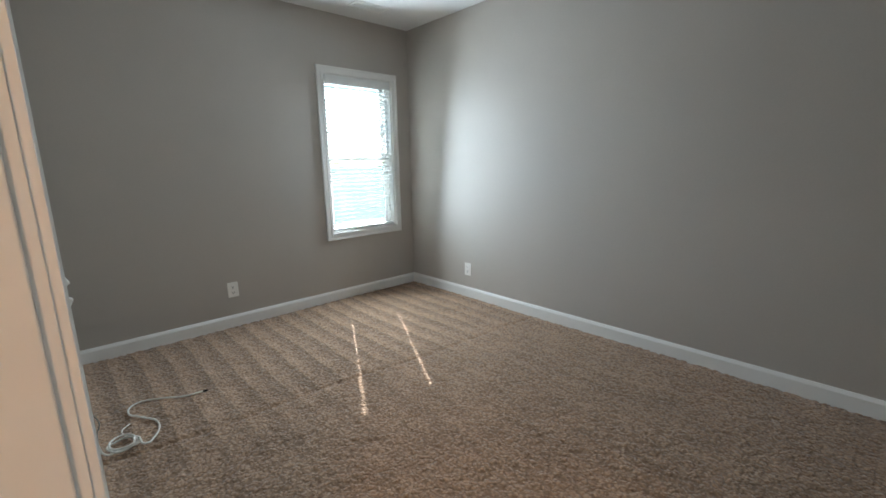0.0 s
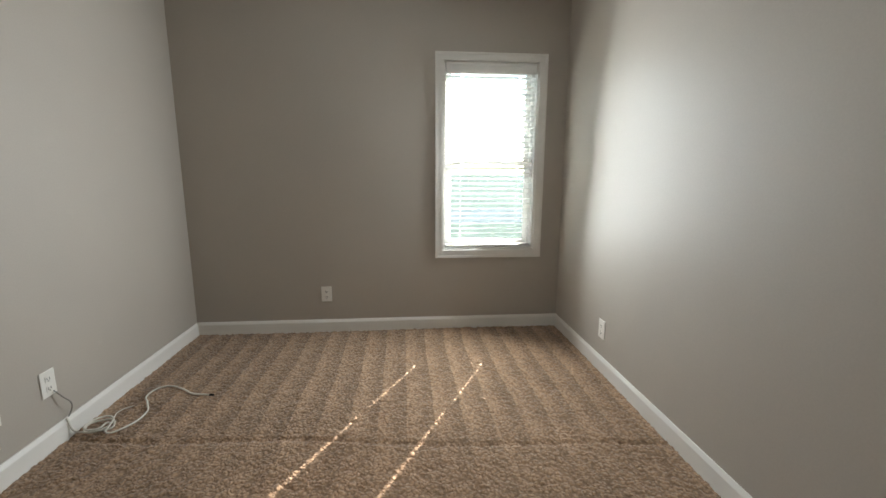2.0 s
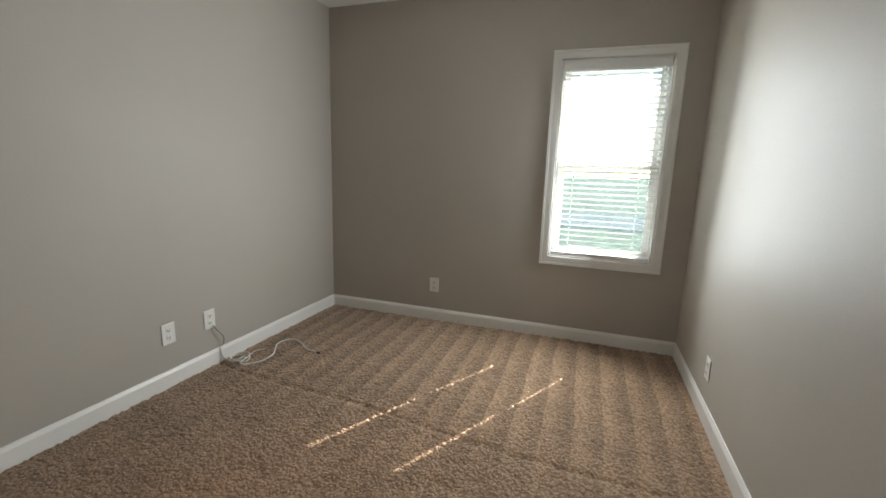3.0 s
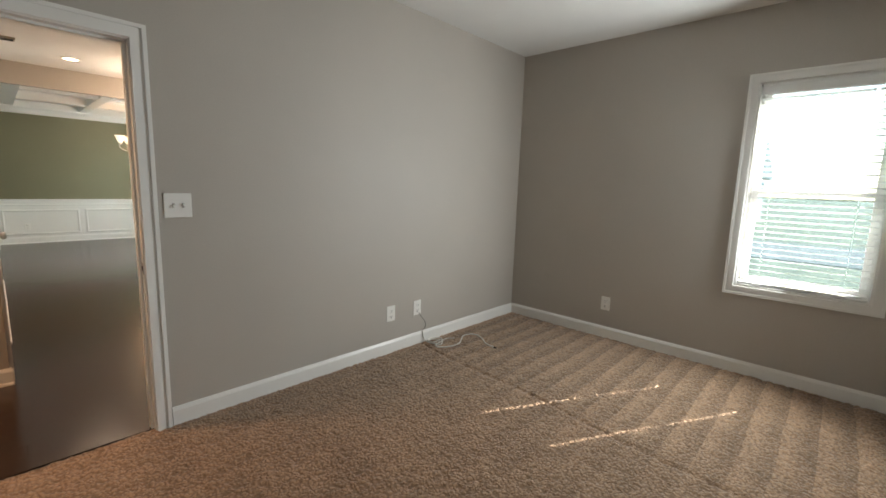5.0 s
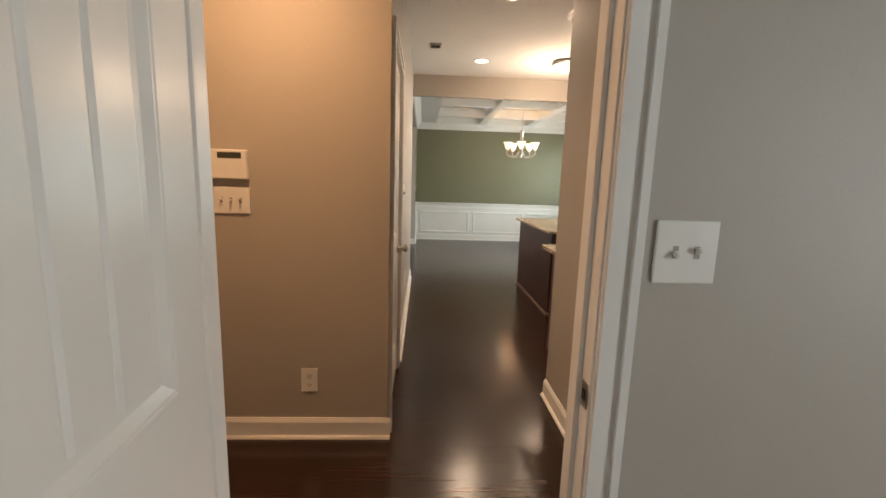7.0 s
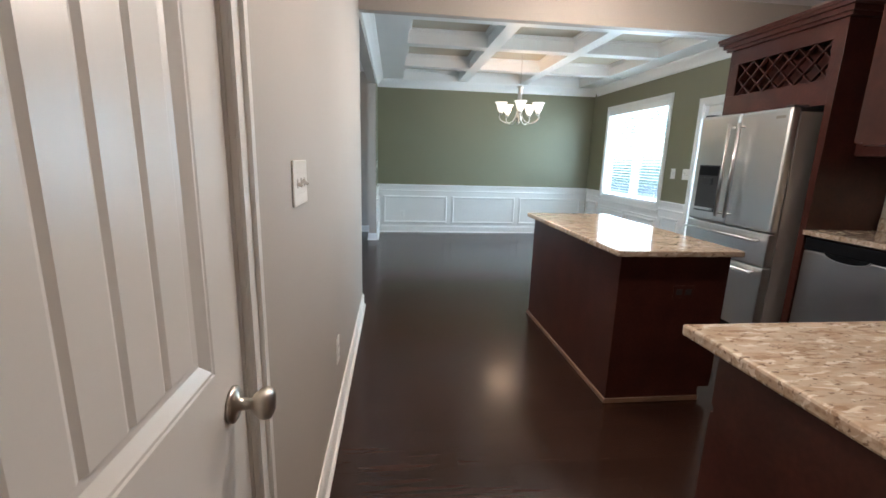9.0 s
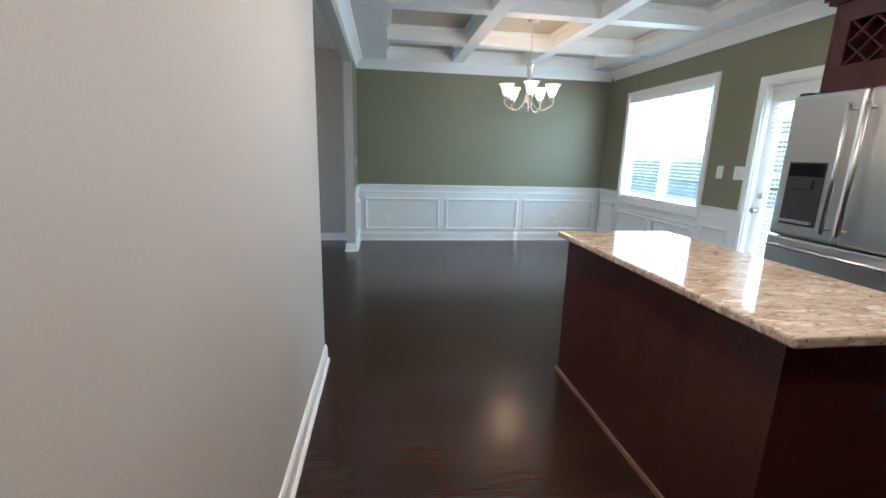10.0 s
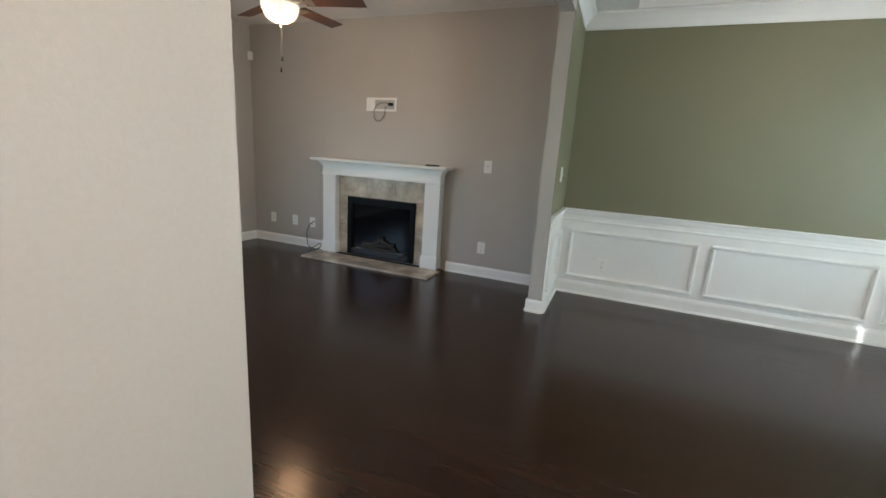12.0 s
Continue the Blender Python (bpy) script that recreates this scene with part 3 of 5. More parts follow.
part("hole", boxes((-0.0045, -0.002, -0.007, 0.007, -0.012, 0.012)), M_SLOT, sp)
LEAF_ANG = math.degrees(math.atan2(-0.827, 0.066))
make_door("door_bedroom", "white moulded two panel bedroom door standing open", pose(-0.283, -0.018, 0.012, 0, 0, LEAF_ANG), 0.813, 2.03, flip=-1)
ds = thing("door_stop", "white rubber tipped door stop on the baseboard", "door stop", pose(-1.02, -0.016, 0.06, 90, 0, 0))
part("stem", cyl(bmesh.new(), (0, 0, 0), (0, 0, 0.06), 0.005), M_NICKEL, ds)
part("tip", cyl(bmesh.new(), (0, 0, 0.06), (0, 0, 0.075), 0.009), M_PLATE, ds)

# closet door in the hall
setting("door_jamb_closet", boxes((-T - 0.001, 0.001, 1.38, 1.395, 0, 2.055), (-T - 0.001, 0.001, 2.115, 2.13, 0, 2.055), (-T - 0.001, 0.001, 1.38, 2.13, 2.055, 2.07), bevel=0.001), M_TRIM, "white painted closet door jamb", "door frame")
casing("casing_closet", "y", 0, 1, 1.39, 2.12, 2.06, 0.08)
make_door("door_closet", "closed white two panel closet door", pose(-0.022, 1.398, 0.012, 0, 0, 90), 0.714, 2.035, knobs=(-1,), flip=-1)

# ---- windows ----


def sash_window(name, label, x, y0, y1, z0, z1, units=1, group=""):
    """Vinyl double hung window in an opening of a wall facing -x; x is the wall's inner face."""
    w = tagged(thing(name, label, "window", pose(x, 0, 0)), kind="structure")
    d0, d1 = 0.085, 0.135
    part("window_frame", boxes((0.07, 0.138, y0, y0 + 0.03, z0, z1), (0.07, 0.138, y1 - 0.03, y1, z0, z1), (0.07, 0.138, y0 + 0.03, y1 - 0.03, z0, z0 + 0.03), (0.07, 0.138, y0 + 0.03, y1 - 0.03, z1 - 0.03, z1), bevel=0.002), M_VINYL, w)
    part("jamb_lining", boxes((0.0, 0.069, y0, y0 + 0.012, z0, z1), (0.0, 0.069, y1 - 0.012, y1, z0, z1), (0.0, 0.069, y0 + 0.012, y1 - 0.012, z1 - 0.012, z1)), M_TRIM, w)
    part("window_sill", boxes((0.0, 0.069, y0 + 0.012, y1 - 0.012, z0, z0 + 0.014), bevel=0.002), M_TRIM, w)
    step = (y1 - y0) / units
    zm = (z0 + z1) / 2 - 0.03
    for k in range(units):
        a, b = y0 + k * step + 0.03, y0 + (k + 1) * step - 0.03
        if k:
            part("mullion", boxes((0.064, 0.139, a - 0.085, a + 0.025, z0 + 0.015, z1 - 0.013), bevel=0.003), M_VINYL, w)
        for zz0, zz1, dd in ((z0 + 0.03, zm + 0.02, 0.085), (zm - 0.02, z1 - 0.03, 0.112)):
            s = part("sash", boxes((dd, dd + 0.024, a, a + 0.04, zz0, zz1), (dd, dd + 0.024, b - 0.04, b, zz0, zz1), (dd, dd + 0.024, a + 0.04, b - 0.04, zz0, zz0 + 0.04), (dd, dd + 0.024, a + 0.04, b - 0.04, zz1 - 0.04, zz1), bevel=0.002), M_VINYL, w)
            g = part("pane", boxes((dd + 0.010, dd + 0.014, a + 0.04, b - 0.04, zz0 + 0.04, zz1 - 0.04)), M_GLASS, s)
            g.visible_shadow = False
    return w


def blind(label, x, y0, y1, z0, z1, slots=(), pitch=0.042, tilt=6.0, stack=0.0):
    """A raised or lowered white slat blind facing -x, with ladder cords at the slots."""
    b = thing("window_blind", label, "blind", pose(x, (y0 + y1) / 2, 0))
    w = (y1 - y0) / 2
    part("valance", boxes((-0.042, -0.034, -w, w, z1 - 0.075, z1), (-0.046, -0.042, -w, w, z1 - 0.018, z1 - 0.006), (-0.045, -0.042, -w, w, z1 - 0.07, z1 - 0.062), bevel=0.0015), M_BLIND, b, "white blind valance")
    part("headrail", boxes((-0.028, 0.028, -w, w, z1 - 0.05, z1)), M_BLIND, b)
    cuts = sorted(slots)
    bm = bmesh.new()
    edges = [-w] + [c + s * 0.007 for c in cuts for s in (-1, 1)] + [w]
    for i in range(0, len(edges), 2):
        box(bm, -0.0255, 0.0255, edges[i], edges[i + 1], -0.0013, 0.0013)
    me = mesh_of("slat", bm, M_BLIND)
    n = int((z1 - 0.09 - (z0 + 0.03)) / pitch)
    for i in range(n):
        s = new("slat", me)
        s.parent = b
        s.matrix_basis = pose(0, 0, z1 - 0.10 - i * pitch, 0, tilt + random.uniform(-1.5, 1.5), 0)
    if z1 - 0.10 - (n - 1) * pitch - z0 > 0.045:
        s = new("slat", me)
        s.parent = b
        s.matrix_basis = pose(0, 0, z0 + 0.026, 0, 0, 0)
    part("bottom_rail", boxes((-0.026, 0.026, -w, w, z0 + 0.004, z0 + 0.02), bevel=0.003), M_BLIND, b)
    for c in cuts:
        for dx in (-0.0275, 0.0275):
            part("ladder_cord", cyl(bmesh.new(), (dx, c, z0 + 0.02), (dx, c, z1 - 0.05), 0.0005, seg=6), M_BLIND, b)
    bm = bmesh.new()
    cyl(bm, (-0.05, -w + 0.05, z1 - 0.75), (-0.05, -w + 0.05, z1 - 0.06), 0.004, seg=8)
    part("tilt_wand", bm, M_BLIND, b)
    return b


casing("casing_window_bedroom", "y", EX, -1, -2.82, -2.05, 2.21, 0.068, z0=0.70, sill=True)
sash_window("window_bedroom", "white double hung bedroom window", EX, -2.82, -2.05, 0.70, 2.21)
blind("lowered white slat blind in the bedroom window", EX + 0.032, -2.80, -2.07, 0.715, 2.197, slots=(-0.24, 0.24), tilt=11.0)
casing("casing_window_dining", "y", DX, -1, 6.85, 8.46, 2.21, 0.065, z0=0.80, sill=True)
sash_window("window_dining", "twin double hung dining window", DX, 6.85, 8.46, 0.80, 2.21, units=2)
blind("lowered white slat blind across the twin dining window", DX + 0.032, 6.875, 8.435, 0.815, 2.197, slots=(-0.62, -0.2, 0.24, 0.655))

# glass patio door
casing("casing_patio", "y", DX, -1, 5.285, 6.185, 2.055, 0.075)
pd = tagged(thing("door_patio", "white glass patio door with slat blind", "door", pose(DX, 0, 0)), kind="structure")
part("frame", boxes((0.0, 0.149, 5.281, 5.30, 0, 2.055), (0.0, 0.149, 6.17, 6.189, 0, 2.055), (0.0, 0.149, 5.30, 6.17, 2.04, 2.058), (0.0, 0.149, 5.30, 6.17, -0.01, 0.02)), M_TRIM, pd)
lf = part("leaf", boxes((0.05, 0.09, 5.302, 5.42, 0.022, 2.038), (0.05, 0.09, 6.05, 6.168, 0.022, 2.038), (0.05, 0.09, 5.42, 6.05, 0.022, 0.26), (0.05, 0.09, 5.42, 6.05, 1.90, 2.038),
                        (0.044, 0.05, 5.40, 5.43, 0.24, 1.92), (0.044, 0.05, 6.04, 6.07, 0.24, 1.92), (0.044, 0.05, 5.43, 6.04, 0.24, 0.27), (0.044, 0.05, 5.43, 6.04, 1.89, 1.92)), M_DOOR, pd)
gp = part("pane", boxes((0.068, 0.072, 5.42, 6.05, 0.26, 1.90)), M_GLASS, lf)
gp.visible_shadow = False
part("muntin", boxes(*[(0.06, 0.067, 5.42, 6.05, z - 0.008, z + 0.008) for z in (0.59, 0.92, 1.24, 1.57)], *[(0.06, 0.067, y - 0.008, y + 0.008, 0.26, 1.90) for y in (5.63, 5.84)]), M_DOOR, lf)
k = part("knob", knob_bm(1), M_NICKEL, pd, "nickel round knob", smooth=True)
k.matrix_basis = pose(0.05, 6.10, 0.90, 0, 0, 90)
bm = bmesh.new()
lathe(bm, [(0.0, 0), (0.03, 0), (0.03, 0.01), (0.022, 0.016), (0.0, 0.017)], 24, pose(0.05, 6.10, 1.04, 0, -90, 0))
box(bm, 0.02, 0.035, 6.094, 6.106, 1.02, 1.06)
part("deadbolt", bm, M_NICKEL, pd, "nickel deadbolt turn")
blind("lowered white slat blind on the patio door", DX + 0.012, 5.40, 6.07, 0.22, 1.95, slots=(-0.22, 0.22))

# ---- kitchen ----


def shaker_front(bm, axis, at, side, a, b, z0, z1, st=0.06):
    """A framed cabinet front with a recessed panel."""
    def put(p, q, u, v, d0, d1):
        lo, hi = sorted((at + side * d0, at + side * d1))
        box(bm, *((p, q, lo, hi) if axis == "x" else (lo, hi, p, q)), u, v)
    put(a, a + st, z0, z1, 0, 0.02)
    put(b - st, b, z0, z1, 0, 0.02)
    put(a + st, b - st, z0, z0 + st, 0, 0.02)
    put(a + st, b - st, z1 - st, z1, 0, 0.02)
    put(a + st, b - st, z0 + st, z1 - st, 0, 0.009)
    if b - a > 3 * st and z1 - z0 > 3.4 * st:
        put(a + st + 0.035, b - st - 0.035, z0 + st + 0.035, z1 - st - 0.035, 0.009, 0.015)
    return bm


def countertop(name, label, x0, x1, y0, y1, z1=0.915, extra=()):
    bm = bmesh.new()
    box(bm, x0, x1, y0, y1, z1 - 0.034, z1, bevel=0.008)
    for r in extra[:1]:
        box(bm, *r)
    o = tagged(part(name, bm, M_GRANITE), label, "countertop")
    for r in extra[1:]:
        part("backsplash", boxes(r, bevel=0.003), M_GRANITE, o, "low granite backsplash strip")
    return o


# island
isl = thing("kitchen_island", "dark cherry kitchen island cabinet", "kitchen island", pose(1.497, 3.425, 0))
IW, IL = 0.64, 1.44
part("body", boxes((0, IW, 0, IL, 0.08, 0.876), (0, IW - 0.07, 0, IL, 0.0, 0.08)), M_CHERRY, isl)
part("base_moulding", boxes((-0.014, 0, -0.014, IL + 0.014, 0, 0.028), (0, IW - 0.07, -0.014, 0, 0, 0.028), bevel=0.004), M_SHOE, isl, "lighter worn shoe moulding")
for i in range(3):
    bm = bmesh.new()
    shaker_front(bm, "y", IW, 1, 0.02 + i * 0.467, 0.02 + (i + 1) * 0.467 - 0.01, 0.12, 0.86)
    part("cabinet_door", bm, M_CHERRY, isl)
ol = thing("power_outlet", "dark brown outlet on the island end panel", "outlet", pose(1.497 + 0.385, 3.425, 0.665))
part("plate", boxes((-0.06, 0.06, -0.006, 0, -0.036, 0.036), bevel=0.002), M_CHERRY, ol)
part("socket", boxes((-0.045, -0.01, -0.009, -0.006, -0.016, 0.016), (0.01, 0.045, -0.009, -0.006, -0.016, 0.016), bevel=0.001), M_DARKPL, ol)
countertop("island_countertop", "polished beige speckled granite island top", 1.435, 2.155, 3.352, 4.90, 0.912)

# peninsula run on the south wall, and run on the east wall
for i, (a, b) in enumerate(((1.16, 1.70), (1.703, 2.30), (2.303, 2.90), (2.903, DX - 0.002))):
    c = thing("base_cabinet", "dark cherry base cabinet with framed door", "cabinet", pose(a, 1.742, 0), group="base cabinets")
    part("body", boxes((0, b - a, 0, 0.55, 0.10, 0.878), (0.0, b - a, 0, 0.48, 0.0, 0.10)), M_CHERRY, c)
    bm = bmesh.new()
    shaker_front(bm, "x", 0.55, 1, 0.01, min(b - a, 0.6) - 0.01, 0.12, 0.68)
    part("cabinet_door", bm, M_CHERRY, c)
    bm = bmesh.new()
    shaker_front(bm, "x", 0.55, 1, 0.01, min(b - a, 0.6) - 0.01, 0.70, 0.865, st=0.04)
    part("drawer_front", bm, M_CHERRY, c)
countertop("kitchen_countertop", "polished beige speckled granite corner counter", 1.097, DX - 0.001, 1.741, 2.38, extra=((3.275, DX - 0.001, 2.379, 4.098, 0.881, 0.915), (DX - 0.02, DX - 0.001, 2.379, 4.095, 0.915, 1.01)))
for a, b in ((2.40, 2.94), (2.943, 3.465)):
    c = thing("base_cabinet", "dark cherry base cabinet with framed door", "cabinet", pose(3.32, a, 0), group="base cabinets")
    part("body", boxes((0, 0.58, 0, b - a, 0.10, 0.878), (0.07, 0.58, 0, b - a, 0, 0.10)), M_CHERRY, c)
    bm = bmesh.new()
    shaker_front(bm, "y", 0, -1, 0.01, b - a - 0.01, 0.12, 0.68)
    part("cabinet_door", bm, M_CHERRY, c)
    bm = bmesh.new()
    shaker_front(bm, "y", 0, -1, 0.01, b - a - 0.01, 0.70, 0.865, st=0.04)
    part("drawer_front", bm, M_CHERRY, c)

# dishwasher
dw = thing("dishwasher", "stainless steel dishwasher with dark control strip", "dishwasher", pose(3.30, 3.47, 0))
part("tub", boxes((0.03, 0.58, 0, 0.62, 0.10, 0.87)), M_DARKPL, dw)
part("door", boxes((0, 0.03, 0.005, 0.615, 0.12, 0.77), bevel=0.006), M_STEEL, dw, "brushed steel door")
part("control_panel", boxes((-0.006, 0.03, 0.005, 0.615, 0.775, 0.865), bevel=0.008), M_BLACK, dw, "dark control panel")
# pocket handle: a dark half oval scooped into the door under the strip, with a steel lip
bm = bmesh.new()
rim = [(0.31 + 0.15 * math.cos(math.pi * k / 16), 0.776 - 0.045 * math.sin(math.pi * k / 16)) for k in range(17)]
for x0 in (-0.005, 0.001):
    bm.faces.new([bm.verts.new((x0, y, z)) for y, z in rim])
bm.verts.ensure_lookup_table()
for k in range(17):
    n = (k + 1) % 17
    bm.faces.new((bm.verts[k], bm.verts[n], bm.verts[17 + n], bm.verts[17 + k]))
part("pocket", bm, M_BLACK, dw, "dark pocket of the handle")
bm = bmesh.new()
for (ya, za), (yb, zb) in zip(rim, rim[1:]):
    cyl(bm, (-0.003, ya, za), (-0.003, yb, zb), 0.005, seg=8)
part("handle", bm, M_STEEL, dw, "curved steel lip of the pocket handle")
part("toe_kick", boxes((0.06, 0.08, 0, 0.62, 0.0, 0.10)), M_BLACK, dw)

# tall panel and refrigerator cabinet with lattice rack
rc = thing("wine_rack_cabinet", "dark cherry cabinet with lattice wine rack above the refrigerator", "cabinet", pose(3.33, 4.157, 0))
RL = 0.958
part("end_panel", boxes((-0.03, DX - 3.332, -0.055, -0.002, 0, 2.36), bevel=0.002), M_CHERRY, rc, "tall side panel down to the floor")
part("end_panel", boxes((-0.02, DX - 3.332, RL + 0.001, RL + 0.025, 1.79, 2.36), bevel=0.002), M_CHERRY, rc)
part("body", boxes((0.30, DX - 3.332, 0, RL, 1.80, 2.36), (0.0, 0.30, 0, RL, 2.30, 2.36), (0.0, 0.30, 0, RL, 1.80, 1.84), (0.0, 0.30, 0, 0.03, 1.84, 2.30), (0.0, 0.30, RL - 0.03, RL, 1.84, 2.30)), M_CHERRY, rc)
part("face_frame", boxes((-0.02, 0, 0, RL, 1.80, 1.975), (-0.02, 0, 0, RL, 2.24, 2.36), (-0.02, 0, 0, 0.045, 1.975, 2.24), (-0.02, 0, RL - 0.08, RL, 1.975, 2.24), bevel=0.002), M_CHERRY, rc)
z0, z1, a, b = 1.975, 2.24, 0.045, RL - 0.08
n = 6
hgt = z1 - z0
stp = (b - a) / n
for sgn in (1, -1):
    for i in range(-3, n + 3):
        # slats at a slope, cut to the opening
        ys = a + i * stp
        p = [ys, z0, ys + stp * 2.0, z1] if sgn > 0 else [ys + stp * 2.0, z0, ys, z1]
        (y0, u0, y1, u1) = p
        t0, t1 = 0.0, 1.0
        for lim, lo in ((a, True), (b, False)):
            dy = y1 - y0
            tt = (lim - y0) / dy
            if (dy > 0) == lo:
                t0 = max(t0, tt)
            else:
                t1 = min(t1, tt)
        if t1 - t0 < 0.08:
            continue
        A = Vector((0.008 + 0.008 * (sgn > 0), y0 + (y1 - y0) * t0, u0 + (u1 - u0) * t0))
        B = Vector((0.008 + 0.008 * (sgn > 0), y0 + (y1 - y0) * t1, u0 + (u1 - u0) * t1))
        bm = bmesh.new()
        d = B - A
        vs = box(bm, -0.005, 0.005, -0.014, 0.014, -d.length / 2, d.length / 2)
        bmesh.ops.transform(bm, matrix=Matrix.Translation((A + B) / 2) @ d.to_track_quat("Z", "X").to_matrix().to_4x4() @ pose(0, 0, 0, 0, 0, 0), verts=vs)
        part("lattice_slat", bm, M_CHERRY, rc)
bm = bmesh.new()
for o, u0, u1 in ((0.03, 2.36, 2.385), (0.05, 2.385, 2.42), (0.075, 2.42, 2.445), (0.085, 2.445, 2.468)):
    box(bm, -0.02 - o, DX - 3.332, -0.055 - o, RL + 0.025 + o, u0, u1)
part("crown", bm, M_CHERRY, rc, "dark cherry stepped crown")

# upper cabinets
for a, b in ((3.40, 4.10), (2.70, 3.397)):
    u = thing("wall_cabinet", "dark cherry wall cabinet with framed doors", "cabinet", pose(3.57, a, 1.45), group="wall cabinets")
    part("body", boxes((0, DX - 3.572, 0, b - a, 0, 1.03)), M_CHERRY, u)
    for k in range(2):
        bm = bmesh.new()
        shaker_front(bm, "y", 0, -1, 0.005 + k * (b - a) / 2, (k + 1) * (b - a) / 2 - 0.005, 0.005, 1.02)
        part("cabinet_door", bm, M_CHERRY, u)
for a, b in ((1.16, 1.76), (1.763, 2.36)):
    u = thing("wall_cabinet", "dark cherry wall cabinet with framed doors", "cabinet", pose(a, 1.742, 1.40), group="wall cabinets")
    part("body", boxes((0, b - a, 0, 0.32, 0, 1.0)), M_CHERRY, u)
    bm = bmesh.new()
    shaker_front(bm, "x", 0.32, 1, 0.005, b - a - 0.005, 0.005, 0.99)
    part("cabinet_door", bm, M_CHERRY, u)
    bm = bmesh.new()
    for o, u0, u1 in ((0.015, 1.0, 1.03), (0.04, 1.03, 1.06), (0.065, 1.06, 1.09)):
        box(bm, -o if a < 1.5 else 0, b - a, 0, 0.34 + o, u0, u1)
    part("crown", bm, M_CHERRY, u)

# backsplash on the east wall above the counter
bs = tagged(part("backsplash", boxes((DX - 0.004, DX, 2.36, 4.1, 1.011, 1.449)), mat("cream_grout", (0.5, 0.47, 0.4), 0.8)), "cream stone tile backsplash with mosaic band", "backsplash", kind="structure")
tile_me = mesh_of("tile", boxes((-0.006, 0, 0.0015, 0.1485, 0.0015, 0.1005), bevel=0.002), M_BACKSPLASH)
for r_, z_ in enumerate((1.012, 1.117, 1.262, 1.365)):
    for q in range(11):
        yy = 2.37 + q * 0.15 + (0.0 if r_ % 2 else 0.06)
        if yy + 0.15 > 4.098 or z_ + 0.102 > 1.475:
            continue
        t_ = new("tile", tile_me)
        t_.parent = bs
        t_.location = (DX - 0.004, yy, z_ if z_ < 1.3 else 1.347)
mos_me = mesh_of("mosaic_tile", boxes((-0.006, 0, 0.001, 0.019, 0.001, 0.019)), mat("brown_mosaic", (0.3, 0.24, 0.17), 0.3, vary=0.4, scale=30))
for r_ in range(2):
    for q in range(60):
        t_ = new("mosaic_tile", mos_me)
        t_.parent = bs
        t_.location = (DX - 0.004, 2.88 + q * 0.02, 1.220 + r_ * 0.02)

# refrigerator
fr = thing("refrigerator", "stainless steel french door refrigerator with dispenser", "refrigerator", pose(3.10, 4.19, 0))
FW = 0.925
FD = DX - 3.12
part("case", boxes((0.075, FD, 0.005, FW - 0.005, 0.03, 1.755), bevel=0.004), mat("grey_fridge_side", (0.60, 0.60, 0.59), 0.32, 0.55), fr, "grey metal case")
dl = part("door", boxes((0, 0.07, FW / 2 + 0.003, FW, 0.865, 1.785), bevel=0.022), M_STEEL, fr)
dr = part("door", boxes((0, 0.07, 0, FW / 2 - 0.003, 0.865, 1.785), bevel=0.022), M_STEEL, fr)
f1 = part("drawer", boxes((0, 0.07, 0, FW, 0.60, 0.858), bevel=0.010), M_STEEL, fr)
f2 = part("drawer", boxes((0, 0.07, 0, FW, 0.06, 0.593), bevel=0.010), M_STEEL, fr)
for pd_, yc in ((dl, FW / 2 + 0.05), (dr, FW / 2 - 0.05)):
    bm = bmesh.new()
    cyl(bm, (-0.055, yc, 0.93), (-0.055, yc, 1.70), 0.012, seg=16)
    for z in (0.96, 1.67):
        cyl(bm, (-0.055, yc, z), (0.0, yc, z), 0.010, seg=12)
    part("handle", bm, M_STEEL, pd_, "tubular steel handle", smooth=True)
for dd, z in ((f1, 0.80), (f2, 0.545)):
    bm = bmesh.new()
    cyl(bm, (-0.055, 0.06, z), (-0.055, FW - 0.06, z), 0.012, seg=16)
    for y in (0.09, FW - 0.09):
        cyl(bm, (-0.055, y, z), (0.0, y, z), 0.010, seg=12)
    part("handle", bm, M_STEEL, dd, "tubular steel handle", smooth=True)
dsp = part("dispenser", boxes((-0.004, 0.0, FW / 2 + 0.14, FW - 0.07, 0.95, 1.36), bevel=0.002), M_DARKPL, dl, "dark water and ice dispenser")
part("display", boxes((-0.006, -0.004, FW / 2 + 0.15, FW - 0.08, 1.27, 1.35)), M_BLACK, dl)
part("tray", boxes((-0.03, -0.004, FW / 2 + 0.16, FW - 0.09, 0.965, 0.985), bevel=0.003), M_STEEL, dl)
part("spout", boxes((-0.02, -0.004, FW / 2 + 0.2, FW - 0.13, 1.19, 1.25), bevel=0.003), M_DARKPL, dl)
part("badge", boxes((-0.002, 0, 0.05, 0.13, 1.71, 1.73)), M_NICKEL, dr)
part("hinge_cover", boxes((0.02, 0.14, 0.02, 0.09, 1.785, 1.80), bevel=0.003), M_DARKPL, fr)
part("hinge_cover", boxes((0.02, 0.14, FW - 0.09, FW - 0.02, 1.785, 1.80), bevel=0.003), M_DARKPL, fr)
for y in (0.08, FW - 0.08):
    part("foot", cyl(bmesh.new(), (0.15, y, 0.0), (0.15, y, 0.03), 0.02), M_BLACK, fr)
    part("foot", cyl(bmesh.new(), (0.5, y, 0.0), (0.5, y, 0.03), 0.02), M_BLACK, fr)

